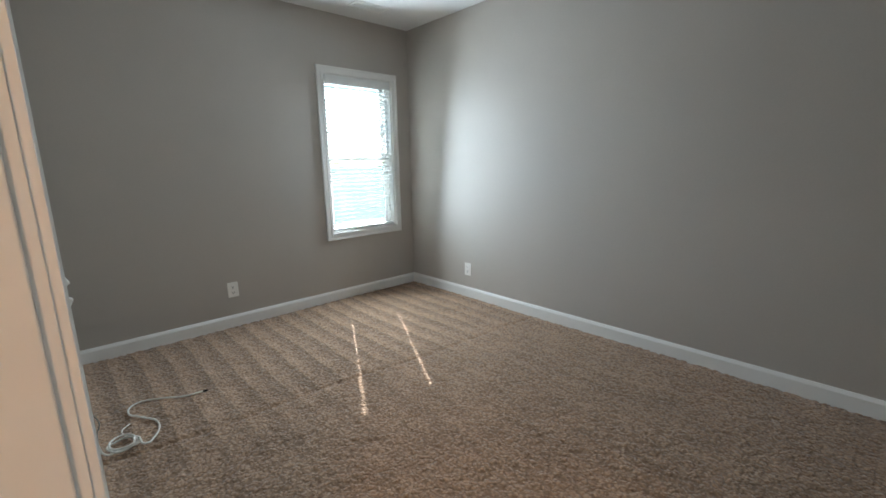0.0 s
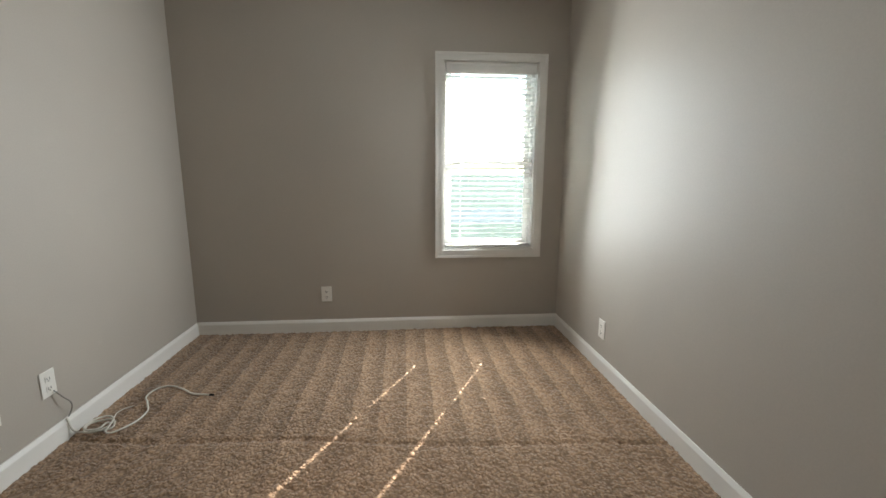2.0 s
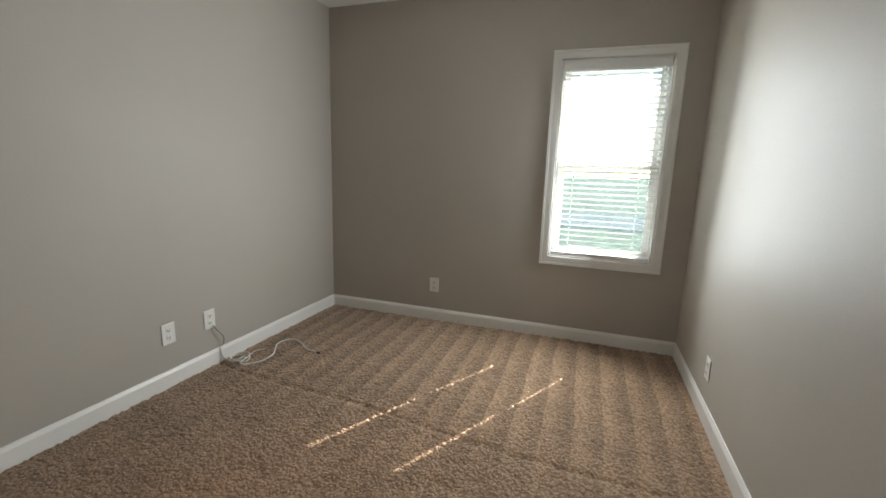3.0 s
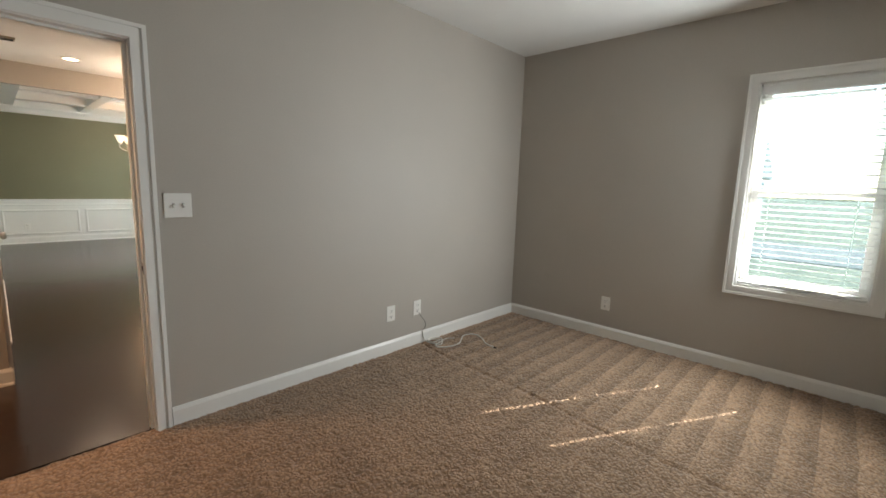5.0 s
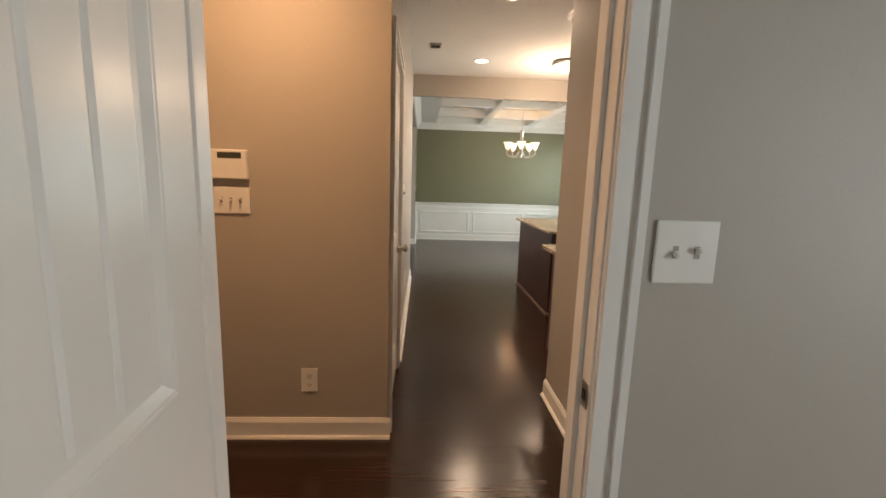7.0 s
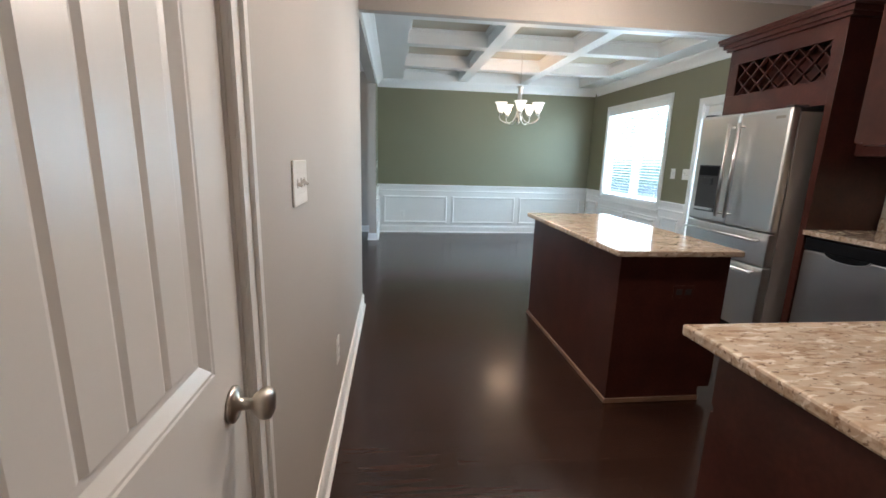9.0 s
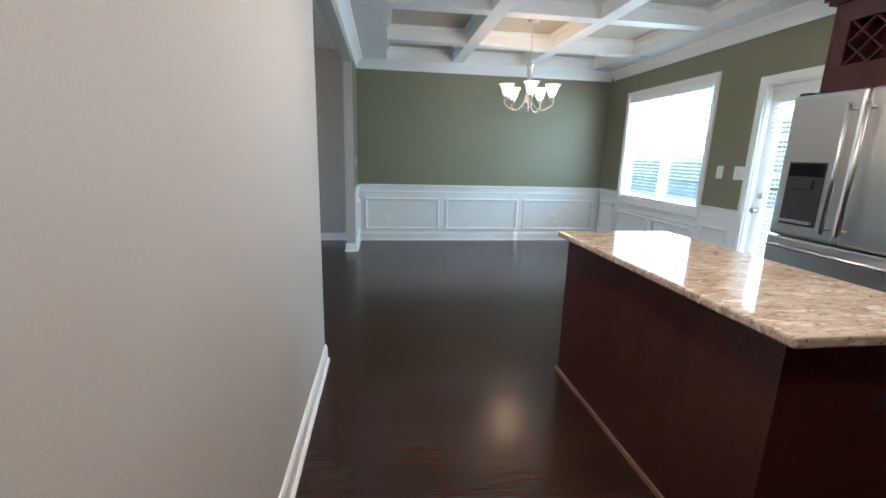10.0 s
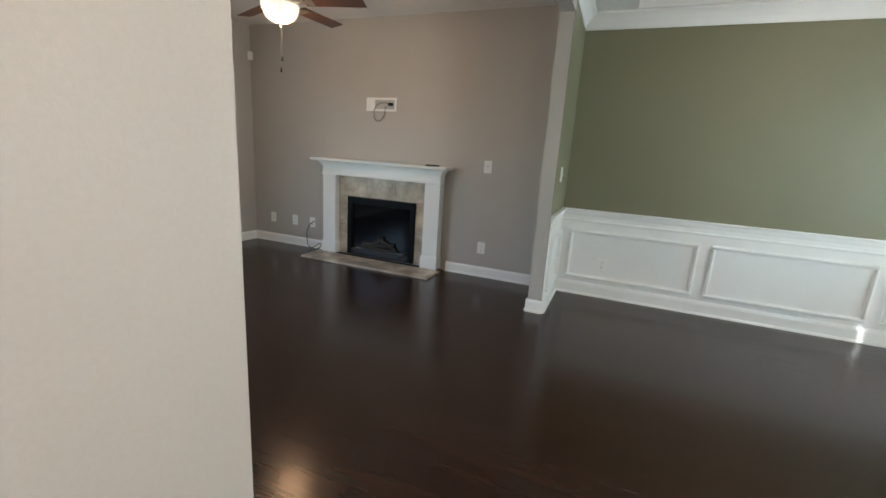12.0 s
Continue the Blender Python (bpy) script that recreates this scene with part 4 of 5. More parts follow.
# ---- fireplace ----
FC = -2.10
fp = thing("fireplace", "white fireplace mantel with beige stone surround", "fireplace", pose(FC, FY, 0))
part("leg", boxes((-0.785, -0.60, -0.12, 0, 0.02, 0.985), (-0.797, -0.588, -0.135, 0, 0.02, 0.15), (-0.791, -0.594, -0.128, 0, 0.151, 0.165), bevel=0.003), M_TRIM, fp)
part("leg", boxes((0.60, 0.785, -0.12, 0, 0.02, 0.985), (0.588, 0.797, -0.135, 0, 0.02, 0.15), (0.594, 0.791, -0.128, 0, 0.151, 0.165), bevel=0.003), M_TRIM, fp)
part("frieze", boxes((-0.785, 0.785, -0.12, 0, 0.987, 1.09), bevel=0.002), M_TRIM, fp)
part("bead_moulding", boxes((-0.797, 0.797, -0.136, -0.1205, 0.989, 1.002), (-0.791, 0.791, -0.128, -0.1205, 1.002, 1.012), bevel=0.002), M_TRIM, fp)
bm = bmesh.new()
for o, u0, u1 in ((0.010, 1.09, 1.112), (0.022, 1.112, 1.13), (0.038, 1.13, 1.146)):
    box(bm, -0.787 - o, 0.787 + o, -0.12 - o, 0, u0, u1)
part("cornice", bm, M_TRIM, fp, "white stepped moulding under the shelf")
part("mantel_shelf", boxes((-0.885, 0.885, -0.24, 0, 1.154, 1.18), (-0.872, 0.872, -0.226, 0, 1.147, 1.1545), bevel=0.004), M_TRIM, fp, "white mantel shelf")
sur = part("surround", boxes((-0.60, 0.60, -0.03, 0, 0.02, 0.985)), M_JOINT, fp, "beige veined stone surround")
for x0, x1, z0, z1 in ((-0.599, -0.463, 0.022, 0.38), (-0.599, -0.463, 0.383, 0.74), (0.463, 0.599, 0.022, 0.38), (0.463, 0.599, 0.383, 0.74), (-0.599, -0.19, 0.743, 0.983), (-0.187, 0.187, 0.743, 0.983), (0.19, 0.599, 0.743, 0.983)):
    part("tile", boxes((x0, x1, -0.040, -0.03, z0, z1), bevel=0.002), M_TILE, sur)
fbx = part("firebox", boxes((-0.46, -0.40, -0.065, -0.03, 0.025, 0.74), (0.40, 0.46, -0.065, -0.03, 0.025, 0.74), (-0.40, 0.40, -0.065, -0.03, 0.66, 0.74), (-0.40, 0.40, -0.065, -0.03, 0.025, 0.10), bevel=0.004), M_BLACK, fp, "black metal gas firebox")
part("fire_glass", boxes((-0.40, 0.40, -0.034, -0.03, 0.10, 0.66)), mat("black_fire_glass", (0.004, 0.004, 0.005), 0.06, spec=0.2), fbx, "dark reflecting glass")
for k in range(6):
    part("louver", boxes((-0.39, 0.39, -0.068, -0.064, 0.035 + k * 0.011, 0.041 + k * 0.011)), M_DARKPL, fbx)
bm = bmesh.new()
for (xa, za, xb, zb, r) in ((-0.22, 0.17, 0.20, 0.20, 0.03), (-0.12, 0.16, 0.05, 0.28, 0.024), (0.22, 0.15, -0.02, 0.27, 0.024), (-0.25, 0.13, 0.25, 0.13, 0.022)):
    cyl(bm, (xa, -0.055, za), (xb, -0.058, zb), r, r * 0.8, seg=10)
part("gas_log", bm, mat("grey_ceramic_log", (0.035, 0.032, 0.03), 0.9, vary=0.4, scale=14), fp, "grey ceramic logs")
bm = bmesh.new()
for k in range(22):
    box(bm, -0.33 + k * 0.03, -0.312 + k * 0.03, -0.058, -0.036, 0.104, 0.122)
box(bm, -0.34, 0.34, -0.052, -0.038, 0.1005, 0.108)
part("burner_grille", bm, mat("ash_grey_metal", (0.16, 0.16, 0.16), 0.5), fp, "grey burner grille under the logs")
hb = tagged(part("hearth", boxes((FC - 0.84, FC + 0.84, 8.62, FY - 0.136, 0.0, 0.016)), M_TILE), "flat beige stone tile hearth on the floor", "hearth")
for i in range(4):
    for j in range(2):
        part("tile", boxes((FC - 0.84 + i * 0.42 + 0.002, FC - 0.84 + (i + 1) * 0.42 - 0.002, 8.621 + j * 0.166, 8.621 + (j + 1) * 0.166 - 0.003, 0.016, 0.022), bevel=0.0015), M_TILE, hb)
rm = thing("remote_control", "small black remote on the mantel shelf", "remote", pose(-1.40, 8.92, 1.18, 0, 0, 8))
part("case", boxes((-0.075, 0.075, -0.02, 0.02, 0, 0.016), bevel=0.005), M_BLACK, rm)
part("button", boxes(*[(-0.06 + 0.02 * i, -0.05 + 0.02 * i, -0.006, 0.006, 0.016, 0.018) for i in range(5)]), M_DARKPL, rm)
tv = thing("recessed_tv_box", "white recessed wall box for television wiring", "wall box", pose(-2.15, FY, 1.823))
part("box_frame", boxes((-0.20, -0.17, -0.012, 0, -0.075, 0.075), (0.17, 0.20, -0.012, 0, -0.075, 0.075), (-0.17, 0.17, -0.012, 0, 0.05, 0.075), (-0.17, 0.17, -0.012, 0, -0.075, -0.05), bevel=0.003), M_PLATE, tv)
part("back", boxes((-0.17, 0.17, -0.003, 0, -0.05, 0.05)), mat("shadowed_box_back", (0.45, 0.42, 0.38), 0.6), tv)
part("blank_plate", boxes((-0.17, -0.085, -0.010, -0.003, -0.05, 0.05), bevel=0.002), M_PLATE, tv)
part("socket", boxes((0.09, 0.15, -0.02, -0.003, -0.015, 0.02), bevel=0.003), M_BLACK, tv)
tube("wall_cable", [(-2.04, FY - 0.02, 1.825), (-2.11, FY - 0.03, 1.84), (-2.20, FY - 0.028, 1.81), (-2.24, FY - 0.02, 1.70), (-2.20, FY - 0.016, 1.64), (-2.12, FY - 0.016, 1.68), (-2.09, FY - 0.02, 1.80)], 0.004, M_GREYCABLE)
tagged(bpy.data.objects["wall_cable"], "dark cable loop hanging from the wall box", "cable")
tube("floor_cable", [(-3.10, FY - 0.014, 0.36), (-3.16, FY - 0.05, 0.30), (-3.19, FY - 0.06, 0.12), (-3.08, FY - 0.12, 0.03), (-2.94, FY - 0.10, 0.10), (-2.90, FY - 0.18, 0.06), (-3.02, FY - 0.22, 0.012), (-2.9, FY - 0.24, 0.012), (-2.78, 8.83, 0.03)], 0.005, M_BLACKCABLE)
tagged(bpy.data.objects["floor_cable"], "dark cable hanging from outlet to hearth", "cable")

# ---- ceiling fan ----
fan = thing("ceiling_fan", "ceiling fan with dark wood blades and lit bowl", "ceiling fan", pose(-2.18, 7.55, H))
M_FANWOOD = mat("walnut_fan_blade", (0.052, 0.022, 0.013), 0.4, vary=0.2, scale=5)
bm = bmesh.new()
lathe(bm, [(0, 0), (0.075, 0), (0.07, -0.03), (0.02, -0.05), (0.014, -0.055), (0.014, -0.17), (0.03, -0.18), (0.10, -0.20), (0.12, -0.23), (0.12, -0.29), (0.09, -0.315), (0.07, -0.32), (0.07, -0.345), (0.0, -0.345)], 32)
part("motor_housing", bm, M_NICKEL, fan, "brushed nickel motor housing", smooth=True)
bm = bmesh.new()
lathe(bm, [(0.0, -0.485), (0.045, -0.48), (0.09, -0.462), (0.125, -0.425), (0.141, -0.385), (0.145, -0.35), (0.0, -0.346)], 32)
part("light_bowl", bm, M_FLUSH, fan, "lit frosted glass bowl", smooth=True)
bm = bmesh.new()
lathe(bm, [(0.0, -0.51), (0.012, -0.505), (0.016, -0.49), (0.010, -0.48), (0, -0.479)], 16)
part("finial", bm, M_NICKEL, fan, smooth=True)
FAN0 = 15
for k in range(5):
    an = FAN0 + 72 * k
    bm = bmesh.new()
    vs = box(bm, 0.20, 0.69, -0.065, 0.065, -0.004, 0.004, bevel=0.003)
    b_ = part("blade", bm, M_FANWOOD, fan)
    b_.matrix_basis = pose(0, 0, -0.325, -9, 0, an)
    bm = bmesh.new()
    box(bm, 0.10, 0.27, -0.02, 0.02, -0.006, -0.001)
    box(bm, 0.22, 0.28, -0.045, 0.045, -0.007, -0.0045)
    i_ = part("blade_iron", bm, M_NICKEL, fan)
    i_.matrix_basis = pose(0, 0, -0.327, -9, 0, an)
for dx, L in ((0.0, 0.50), (0.012, 0.42)):
    bm = bmesh.new()
    cyl(bm, (0.105 + dx, -0.115, -0.335 - L), (0.105 + dx, -0.115, -0.335), 0.0012, seg=6)
    part("pull_chain", bm, M_NICKEL, fan)
    bm = bmesh.new()
    cyl(bm, (0.105 + dx, -0.115, -0.335 - L - 0.035), (0.105 + dx, -0.115, -0.335 - L), 0.009, 0.004, seg=10)
    part("pull_knob", bm, M_FANWOOD, fan, "dark wooden pull knob")

# ---- chandelier ----
ch = thing("chandelier", "brushed nickel five arm chandelier with lit glass shades", "chandelier", pose(2.01, 7.37, 2.80))
bm = bmesh.new()
lathe(bm, [(0, 0), (0.065, 0), (0.062, -0.015), (0.03, -0.03), (0.012, -0.035), (0, -0.036)], 28)
part("canopy", bm, M_NICKEL, ch, smooth=True)
bm = bmesh.new()
for i in range(14):
    z = -0.04 - i * 0.03
    m = pose(0, 0, z - 0.015, 90, 0, 90 * (i % 2))
    segs = 8
    for s in range(segs):
        a0, a1 = 2 * math.pi * s / segs, 2 * math.pi * (s + 1) / segs
        cyl(bm, m @ Vector((0.008 * math.cos(a0), 0.018 * math.sin(a0), 0)), m @ Vector((0.008 * math.cos(a1), 0.018 * math.sin(a1), 0)), 0.002, seg=5)
part("chain", bm, M_NICKEL, ch)
bm = bmesh.new()
lathe(bm, [(0, -0.46), (0.012, -0.462), (0.045, -0.475), (0.05, -0.485), (0.03, -0.50), (0.028, -0.62), (0.034, -0.74), (0.026, -0.80), (0.020, -0.86), (0.045, -0.88), (0.05, -0.90), (0.03, -0.92), (0.018, -0.94), (0.024, -0.955), (0.014, -0.975), (0, -0.98)], 28)
part("column", bm, M_NICKEL, ch, smooth=True)
for k in range(5):
    an = radians(41 + 72 * k)
    c, s = math.cos(an), math.sin(an)
    P = lambda r, z: (r * c, r * s, z)
    tube("arm", [P(0.03, -0.80), P(0.06, -0.90), P(0.13, -0.965), P(0.22, -0.955), P(0.285, -0.89), P(0.265, -0.855), P(0.255, -0.84)], 0.0075, M_NICKEL, ch)
    bm = bmesh.new()
    lathe(bm, [(0, -0.86), (0.018, -0.86), (0.03, -0.845), (0.03, -0.835), (0.016, -0.83), (0, -0.83)], 20, Matrix.Translation((0.265 * c, 0.265 * s, 0)))
    part("cup", bm, M_NICKEL, ch, smooth=True)
    bm = bmesh.new()
    lathe(bm, [(0.026, -0.828), (0.045, -0.80), (0.055, -0.765), (0.062, -0.735), (0.080, -0.705), (0.086, -0.698), (0.082, -0.698), (0.058, -0.735), (0.050, -0.765), (0.040, -0.798), (0.022, -0.822)], 24, Matrix.Translation((0.265 * c, 0.265 * s, 0)))
    part("shade", bm, M_SHADE, ch, "lit frosted bell glass shade", smooth=True)

for o_ in ch.children:
    if not o_.name.startswith(("canopy", "chain")):
        o_.location.z += 0.025
lamp("chandelier_lamp", "POINT", Matrix.Translation((2.01, 7.37, 2.16)), 2.4, WARM, shadow_soft_size=0.12)
lamp("fan_lamp", "POINT", Matrix.Translation((-2.18, 7.55, 2.15)), 2.6, WARM, shadow_soft_size=0.1)
lamp("kitchen_lamp", "POINT", Matrix.Translation((1.75, 4.15, H - 0.52)), 6.0, SOFT_WARM, shadow_soft_size=0.09)

# ---- downlights, flush light, detector, vents ----
for x, y in ((0.80, 2.53), (0.80, 4.28), (-0.55, 0.70)):
    d = thing("recessed_downlight", "lit round recessed ceiling downlight", "downlight", pose(x, y, H), group="hall downlights")
    bm = bmesh.new()
    lathe(bm, [(0.07, -0.001), (0.095, -0.001), (0.095, -0.004), (0.085, -0.008), (0.07, -0.006), (0.07, -0.001)], 36)
    part("trim_ring", bm, M_PLATE, d, smooth=True)
    bm = bmesh.new()
    lathe(bm, [(0, -0.003), (0.07, -0.003), (0.07, -0.0015), (0, -0.0015)], 36)
    part("lens", bm, M_CAN, d, "glowing lens")
    lamp("downlight_lamp", "SPOT", look((x, y, H - 0.012), (x, y, 0)), 19.0 if y > 1 else 22.0, SOFT_WARM if y > 1 else WARM, spot_size=radians(156), spot_blend=1.0, shadow_soft_size=0.14)
for x, y, z in ((3.705, 7.95, SZ), (-2.28, 8.75, H), (-0.55, 8.75, H)):
    d = thing("recessed_downlight", "unlit white recessed ceiling downlight", "downlight", pose(x, y, z), group="unlit downlights")
    bm = bmesh.new()
    lathe(bm, [(0.06, -0.001), (0.082, -0.001), (0.082, -0.004), (0.072, -0.008), (0.06, -0.005), (0.06, -0.001)], 32)
    part("trim_ring", bm, M_PLATE, d, smooth=True)
    bm = bmesh.new()
    lathe(bm, [(0, -0.003), (0.06, -0.003), (0.06, -0.0015), (0, -0.0015)], 32)
    part("lens", bm, mat("frosted_unlit_lens", (0.6, 0.6, 0.58), 0.4), d)
fl = thing("flush_ceiling_light", "lit flush bowl ceiling light with nickel rim", "ceiling light", pose(1.75, 4.15, H))
bm = bmesh.new()
lathe(bm, [(0, 0), (0.15, 0), (0.165, -0.02), (0.165, -0.035), (0.15, -0.04), (0, -0.04)], 32)
part("rim", bm, M_NICKEL, fl, smooth=True)
bm = bmesh.new()
lathe(bm, [(0.0, -0.12), (0.06, -0.115), (0.11, -0.09), (0.14, -0.06), (0.145, -0.041), (0, -0.04)], 32)
part("bowl", bm, M_FLUSH, fl, "lit alabaster bowl", smooth=True)
sm = thing("ceiling_register", "small beige square ceiling register", "vent", pose(0.257, 3.76, H))
part("body", boxes((-0.06, 0.06, -0.06, 0.06, -0.02, 0), bevel=0.006), mat("beige_plastic", (0.42, 0.38, 0.31), 0.5), sm)
part("grille", boxes(*[(-0.045, 0.045, -0.04 + 0.016 * i, -0.033 + 0.016 * i, -0.024, -0.02) for i in range(6)]), M_DARKPL, sm)
vt = thing("ceiling_vent", "white rectangular ceiling supply vent", "vent", pose(3.61, -2.36, H))
part("frame", boxes((-0.075, -0.055, -0.17, 0.17, -0.008, 0), (0.055, 0.075, -0.17, 0.17, -0.008, 0), (-0.055, 0.055, -0.17, -0.15, -0.008, 0), (-0.055, 0.055, 0.15, 0.17, -0.008, 0)), M_PLATE, vt)
part("backing", boxes((-0.055, 0.055, -0.15, 0.15, -0.002, 0)), M_SLOT, vt)
me = mesh_of("slat", boxes((-0.0025, 0.0025, -0.147, 0.147, -0.007, 0.003)), M_PLATE)
for i in range(7):
    s_ = new("slat", me)
    s_.parent = vt
    s_.matrix_basis = pose(-0.048 + i * 0.016, 0, -0.004, 0, 40, 0)

# ---- switches, outlets, keypad ----


def wall_pose(face, a, z):
    """Pose of a plate on a wall; local -y points into the room, x runs along the wall."""
    axis, at, out = face
    if axis == "y":
        return pose(a, at, z, 0, 0, 0 if out < 0 else 180)
    return pose(at, a, z, 0, 0, 90 if out > 0 else -90)


def outlet(face, a, z, label="white duplex outlet on the wall", material=None):
    o = thing("power_outlet", label, "outlet", wall_pose(face, a, z), group="outlets")
    part("plate", boxes((-0.043, 0.043, -0.006, 0, -0.065, 0.065), bevel=0.003), material or M_PLATE, o)
    for s in (-1, 1):
        r = part("receptacle", boxes((-0.017, 0.017, -0.0085, -0.006, s * 0.024 - 0.015, s * 0.024 + 0.015), bevel=0.001), material or M_PLATE, o)
        part("slot", boxes((-0.009, -0.006, -0.0093, -0.0085, s * 0.024 - 0.004, s * 0.024 + 0.007), (0.006, 0.009, -0.0093, -0.0085, s * 0.024 - 0.004, s * 0.024 + 0.007), (-0.003, 0.003, -0.0093, -0.0085, s * 0.024 - 0.012, s * 0.024 - 0.007)), M_SLOT, r)
    return o


def switch(face, a, z, gangs, label, ups=(1, -1, 1)):
    w = 0.043 + 0.0235 * (gangs - 1)
    o = thing("light_switch", label, "light switch", wall_pose(face, a, z), group="light switches")
    part("plate", boxes((-w, w, -0.007, 0, -0.066, 0.066), bevel=0.0035), M_PLATE, o)
    for g in range(gangs):
        x = (g - (gangs - 1) / 2) * 0.046
        part("slot", boxes((x - 0.006, x + 0.006, -0.0078, -0.007, -0.013, 0.013)), mat("switch_slot", (0.35, 0.33, 0.3), 0.5) if g == 0 and "switch_slot" not in bpy.data.materials else bpy.data.materials["switch_slot"], o)
        t_ = part("toggle", boxes((-0.0045, 0.0045, -0.017, 0, -0.005, 0.005), bevel=0.0015), M_PLATE, o)
        t_.matrix_basis = pose(x, -0.006, 0.0, 28 * ups[g % len(ups)], 0, 0)
        for z_ in (-0.03, 0.03):
            part("screw", cyl(bmesh.new(), (x, -0.0076, z_), (x, -0.007, z_), 0.0028, seg=10), M_PLATE, o)
    return o


BEDN, BEDE, BEDS = ("y", 0, -1), ("x", EX, -1), ("y", BS, 1)
switch(BEDN, 0.709, 1.25, 2, "white double toggle switch beside the bedroom door", (1, -1))
outlet(BEDN, 2.205, 0.34)
outlet(BEDN, 2.50, 0.335)
outlet(BEDE, -1.065, 0.335)
outlet(BEDS, 3.08, 0.30)
HALLF, HALLL = ("y", 1.275, -1), ("x", 0, 1)
switch(HALLF, -0.765, 1.255, 3, "white triple toggle switch under the alarm keypad", (-1, 1, -1))
kp = thing("alarm_keypad", "white alarm keypad with small dark display", "keypad", wall_pose(HALLF, -0.775, 1.425))
part("case", boxes((-0.10, 0.10, -0.026, 0, -0.07, 0.07), bevel=0.006), M_PLATE, kp)
part("display", boxes((-0.035, 0.075, -0.0275, -0.026, 0.028, 0.056)), mat("grey_lcd", (0.05, 0.055, 0.045), 0.2), kp)
part("key", boxes(*[(-0.085 + 0.014 * i, -0.076 + 0.014 * i, -0.028, -0.026, -0.045 + 0.02 * j, -0.036 + 0.02 * j) for i in range(2) for j in range(5)]), mat("grey_key", (0.4, 0.4, 0.38), 0.5), kp)
outlet(HALLF, -0.408, 0.326)
switch(HALLL, 2.65, 1.27, 3, "white triple toggle switch on the hall wall", (1, -1, 1))
outlet(HALLL, 3.385, 0.385)
LIV = ("y", FY, -1)
switch(LIV, -0.827, 1.212, 1, "white single toggle switch on the living room wall")
outlet(LIV, -0.83, 0.325)
outlet(LIV, -3.80, 0.335)
outlet(LIV, -3.43, 0.335)
outlet(LIV, -3.145, 0.335)
FAR = ("y", FY - 0.006, -1)
outlet(FAR, 0.438, 0.335, "white outlet set in the wainscot panel")
outlet(FAR, 3.126, 0.345, "white outlet set in the wainscot panel")
outlet(("x", DX - 0.006, -1), 8.72, 0.335, "white outlet set in the wainscot panel")
switch(("x", DX, -1), 6.59, 1.24, 1, "white single toggle switch beside the dining window")
switch(("x", DX, -1), 6.335, 1.24, 2, "white double toggle switch beside the patio door")
switch(("x", 0, 1), 8.60, 1.21, 1, "white single toggle switch on the stub wall")
ms = thing("motion_detector", "small white sensor high in the living room corner", "sensor", pose(-4.09, FY - 0.03, 2.38, 0, 0, 45))
part("case", boxes((-0.03, 0.03, -0.02, 0.02, -0.05, 0.05), bevel=0.01), M_PLATE, ms)

# ---- cable on the carpet ----
cb = thing("coax_cable", "loose white coaxial cable lying on the carpet", "cable", pose(0, 0, 0.012))
pts = [(2.56, -0.012, 0.10), (2.57, -0.04, 0.02), (2.60, -0.10, 0.004)]
for k in range(18):
    a_ = -1.9 + k * 0.75
    pts.append((2.63 + (0.062 + 0.010 * math.sin(k * 1.3)) * math.cos(a_), -0.11 + (0.062 + 0.008 * math.cos(k * 1.7)) * math.sin(a_), 0.004 + 0.0016 * k))
pts += [(2.56, -0.19, 0.012), (2.60, -0.235, 0.004), (2.75, -0.275, 0.004), (2.86, -0.22, 0.004), (2.95, -0.17, 0.004), (3.05, -0.21, 0.004), (3.02, -0.33, 0.004), (2.95, -0.43, 0.004), (2.925, -0.54, 0.004)]
tube("cord", pts, 0.005, M_CABLE, cb)
part("connector", cyl(bmesh.new(), (2.925, -0.54, 0.005), (2.921, -0.565, 0.005), 0.006, seg=12), M_BLACK, cb, "dark metal cable connector")
tube("tail", [(2.70, -0.13, 0.005), (2.78, -0.12, 0.006), (2.83, -0.16, 0.005)], 0.003, M_CABLE, cb)
cs = thing("phone_cord", "thin grey cord hanging from the outlet", "cable", pose(0, 0, 0))
tube("cord", [(2.515, -0.012, 0.29), (2.54, -0.03, 0.24), (2.575, -0.035, 0.19), (2.585, -0.02, 0.14), (2.565, -0.02, 0.12)], 0.003, mat("grey_cord", (0.25, 0.24, 0.22), 0.5), cs)

# ---- outside ----
setting("ground", boxes((-400, 400, -400, 400, -0.6, -0.5)), M_GRASS, "flat green lawn around the house", "ground")
setting("driveway", boxes((5.5, 15.9, 3.5, 40, -0.5, -0.485)), M_CONCRETE, "pale concrete driveway beside the house", "driveway")
setting("road", boxes((16, 22, -400, 400, -0.5, -0.48)), M_ASPHALT, "grey asphalt street", "road")


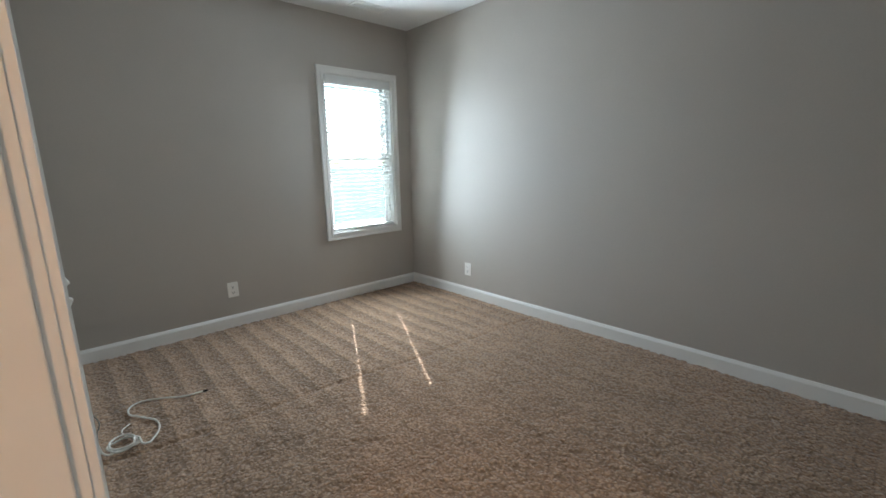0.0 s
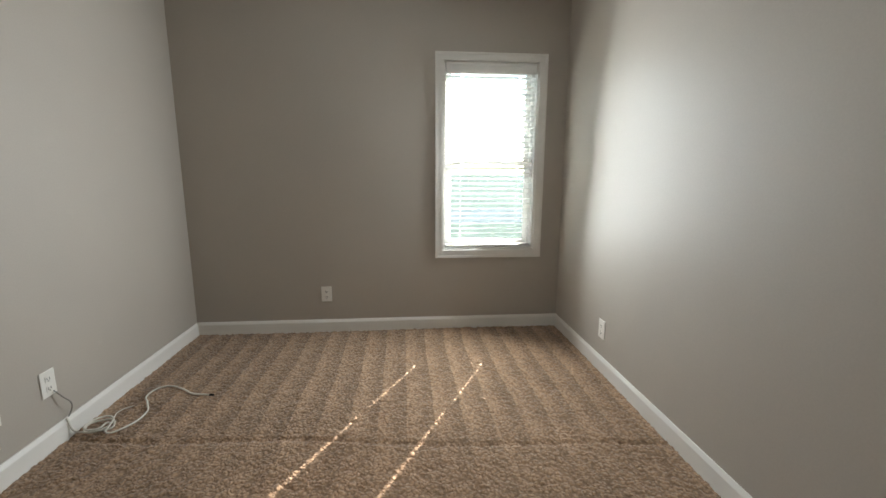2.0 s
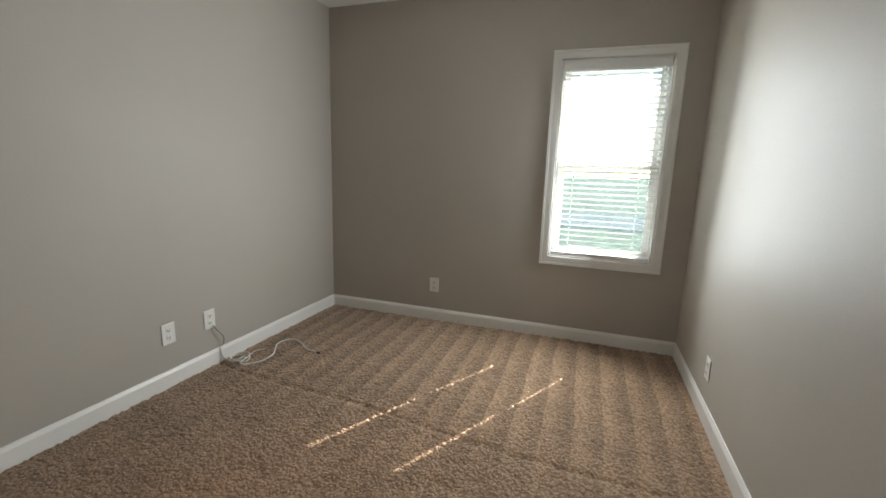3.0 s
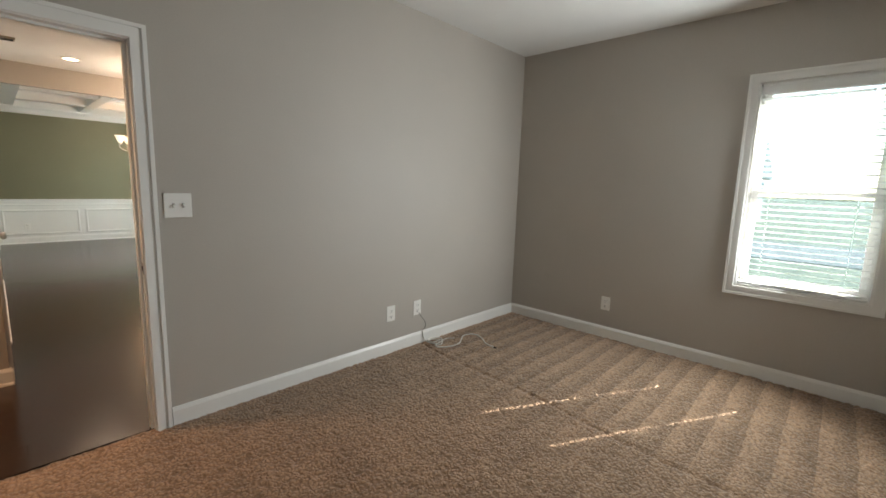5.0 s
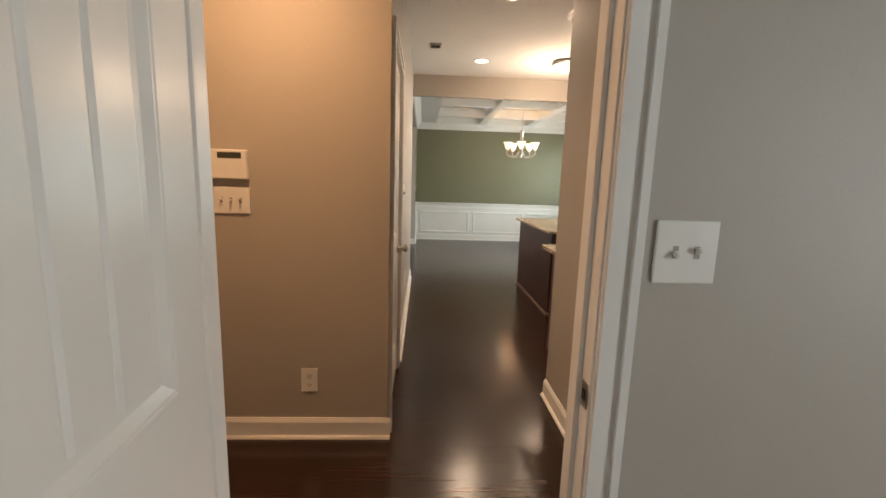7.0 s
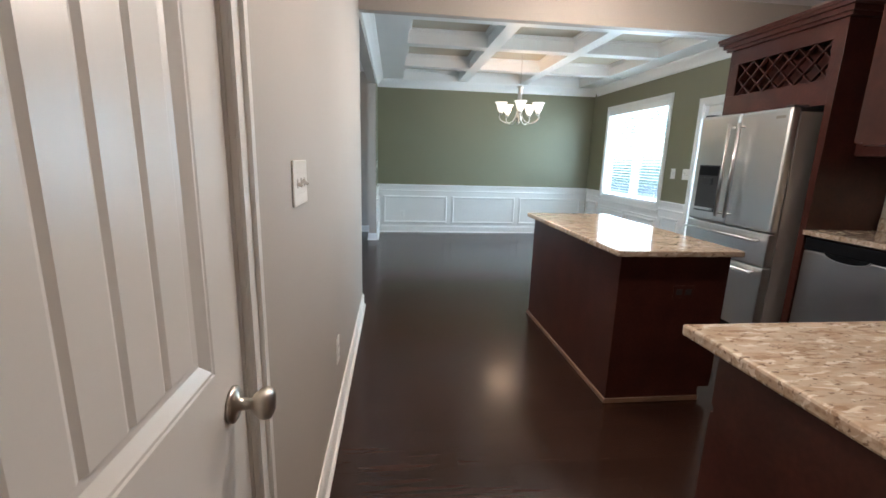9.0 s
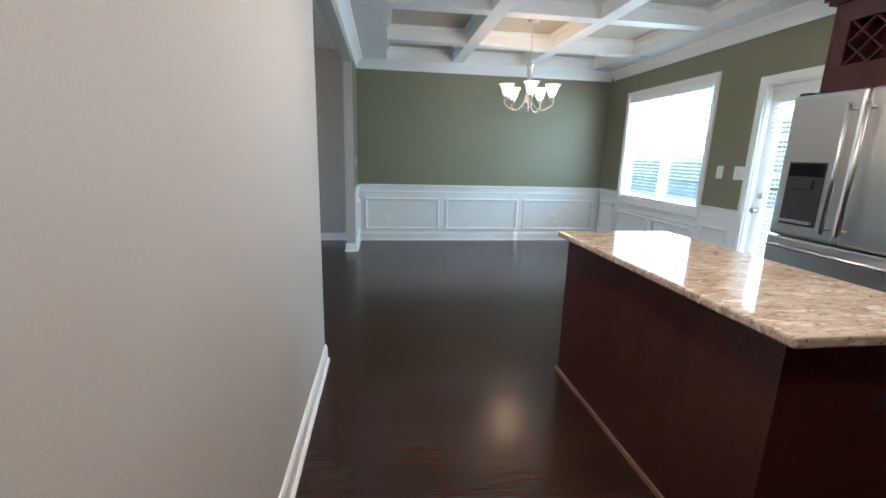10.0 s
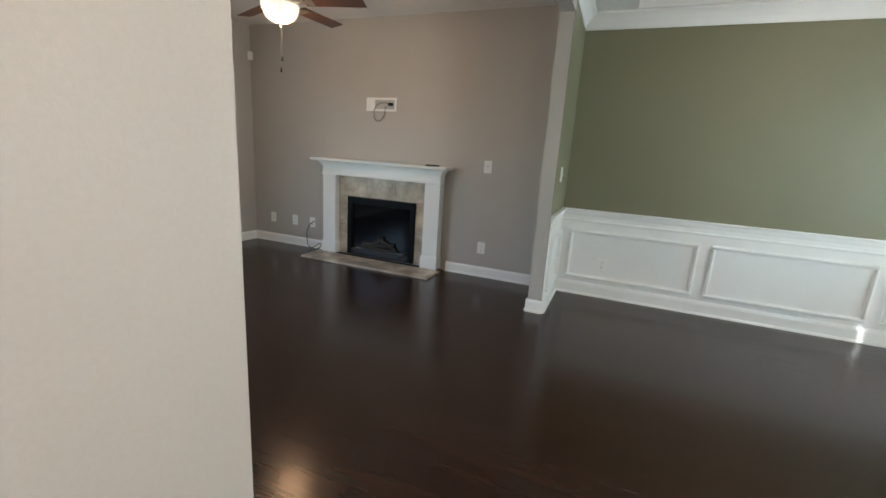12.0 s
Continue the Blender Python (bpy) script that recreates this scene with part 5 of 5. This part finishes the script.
def house(x, y, w, d, label):
    h = thing("house", label, "house", pose(x, y, -0.5))
    part("wall", boxes((0, d, -w / 2, w / 2, 0, 3.0)), M_SIDING, h)
    bm = bmesh.new()
    v = [bm.verts.new(p) for p in ((-0.4, -w / 2 - 0.4, 3.0), (-0.4, w / 2 + 0.4, 3.0), (d + 0.4, w / 2 + 0.4, 3.0), (d + 0.4, -w / 2 - 0.4, 3.0), (d / 2, -w / 2 - 0.4, 5.6), (d / 2, w / 2 + 0.4, 5.6))]
    for f in ((0, 1, 5, 4), (3, 4, 5, 2), (0, 4, 3), (1, 2, 5), (0, 3, 2, 1)):
        bm.faces.new([v[i] for i in f])
    part("roof", bm, M_ROOF, h)
    for k in (-0.3, 0.0, 0.3):
        wn_ = part("window", boxes((-0.05, 0, k * w - 0.5, k * w + 0.5, 1.0, 2.3)), M_VINYL, h)
        part("pane", boxes((-0.06, -0.05, k * w - 0.43, k * w + 0.43, 1.07, 2.23)), M_DARKPL, wn_)
    return h


house(30, 9, 14, 9, "pale sided neighbouring house with grey roof")
house(30, 30, 13, 9, "pale sided neighbouring house with grey roof")

# ---- hardwood boards, last ----


def boards():
    base = tagged(new("floor_hardwood"), "dark espresso hardwood plank floor", "floor", kind="structure")
    w, gap = 0.127, 0.0003
    rnd = random.Random(7)
    lens = (0.9, 1.2, 1.5)
    meshes = {}
    for L in lens:
        bm = bmesh.new()
        box(bm, 0, L - gap, 0, w - gap, -0.02, 0.0)
        top = [e for e in bm.edges if all(v.co.z > -0.001 for v in e.verts)]
        bmesh.ops.bevel(bm, geom=top, offset=0.0005, segments=1, affect="EDGES")
        meshes[L] = mesh_of("plank", bm, M_PLANK)
    rest_v, rest_f = [], []
    count = 0
    y = 0.045
    while y < FY:
        xl, xr = (-1.9, 1.0) if y < 1.2 else ((0.0, DX) if y < 3.5 else (-4.12, DX))
        x = xl - rnd.uniform(0, 0.8)
        while x < xr:
            L = rnd.choice(lens)
            near = -1.4 < x < 2.2 and x >= xl and x + L <= xr and y < 6.6
            if near and count < 300:
                o = new("plank", meshes[L])
                o.parent = base
                o.location = (x, y, rnd.uniform(-0.0001, 0.0001))
                count += 1
            else:
                b0 = len(rest_v)
                xa, xb = max(x, xl), min(x + L, xr)
                z = rnd.uniform(-0.0001, 0.0001)
                e = 0.0005
                for (dx, dy, zz) in ((xa, 0, -0.0007), (xb - gap, 0, -0.0007), (xb - gap, w - gap, -0.0007), (xa, w - gap, -0.0007), (xa + e, e, z), (xb - gap - e, e, z), (xb - gap - e, w - gap - e, z), (xa + e, w - gap - e, z)):
                    rest_v.append((dx, y + dy, zz))
                for f in ((4, 5, 6, 7), (0, 1, 5, 4), (1, 2, 6, 5), (2, 3, 7, 6), (3, 0, 4, 7)):
                    rest_f.append([b0 + i for i in f])
            x += L
        y += w
    me = bpy.data.meshes.new("plank_field")
    me.from_pydata(rest_v, [], rest_f)
    me.materials.append(M_PLANK)
    o = new("plank_field", me)
    o.parent = base
    tagged(o, kind="stuff")


boards()
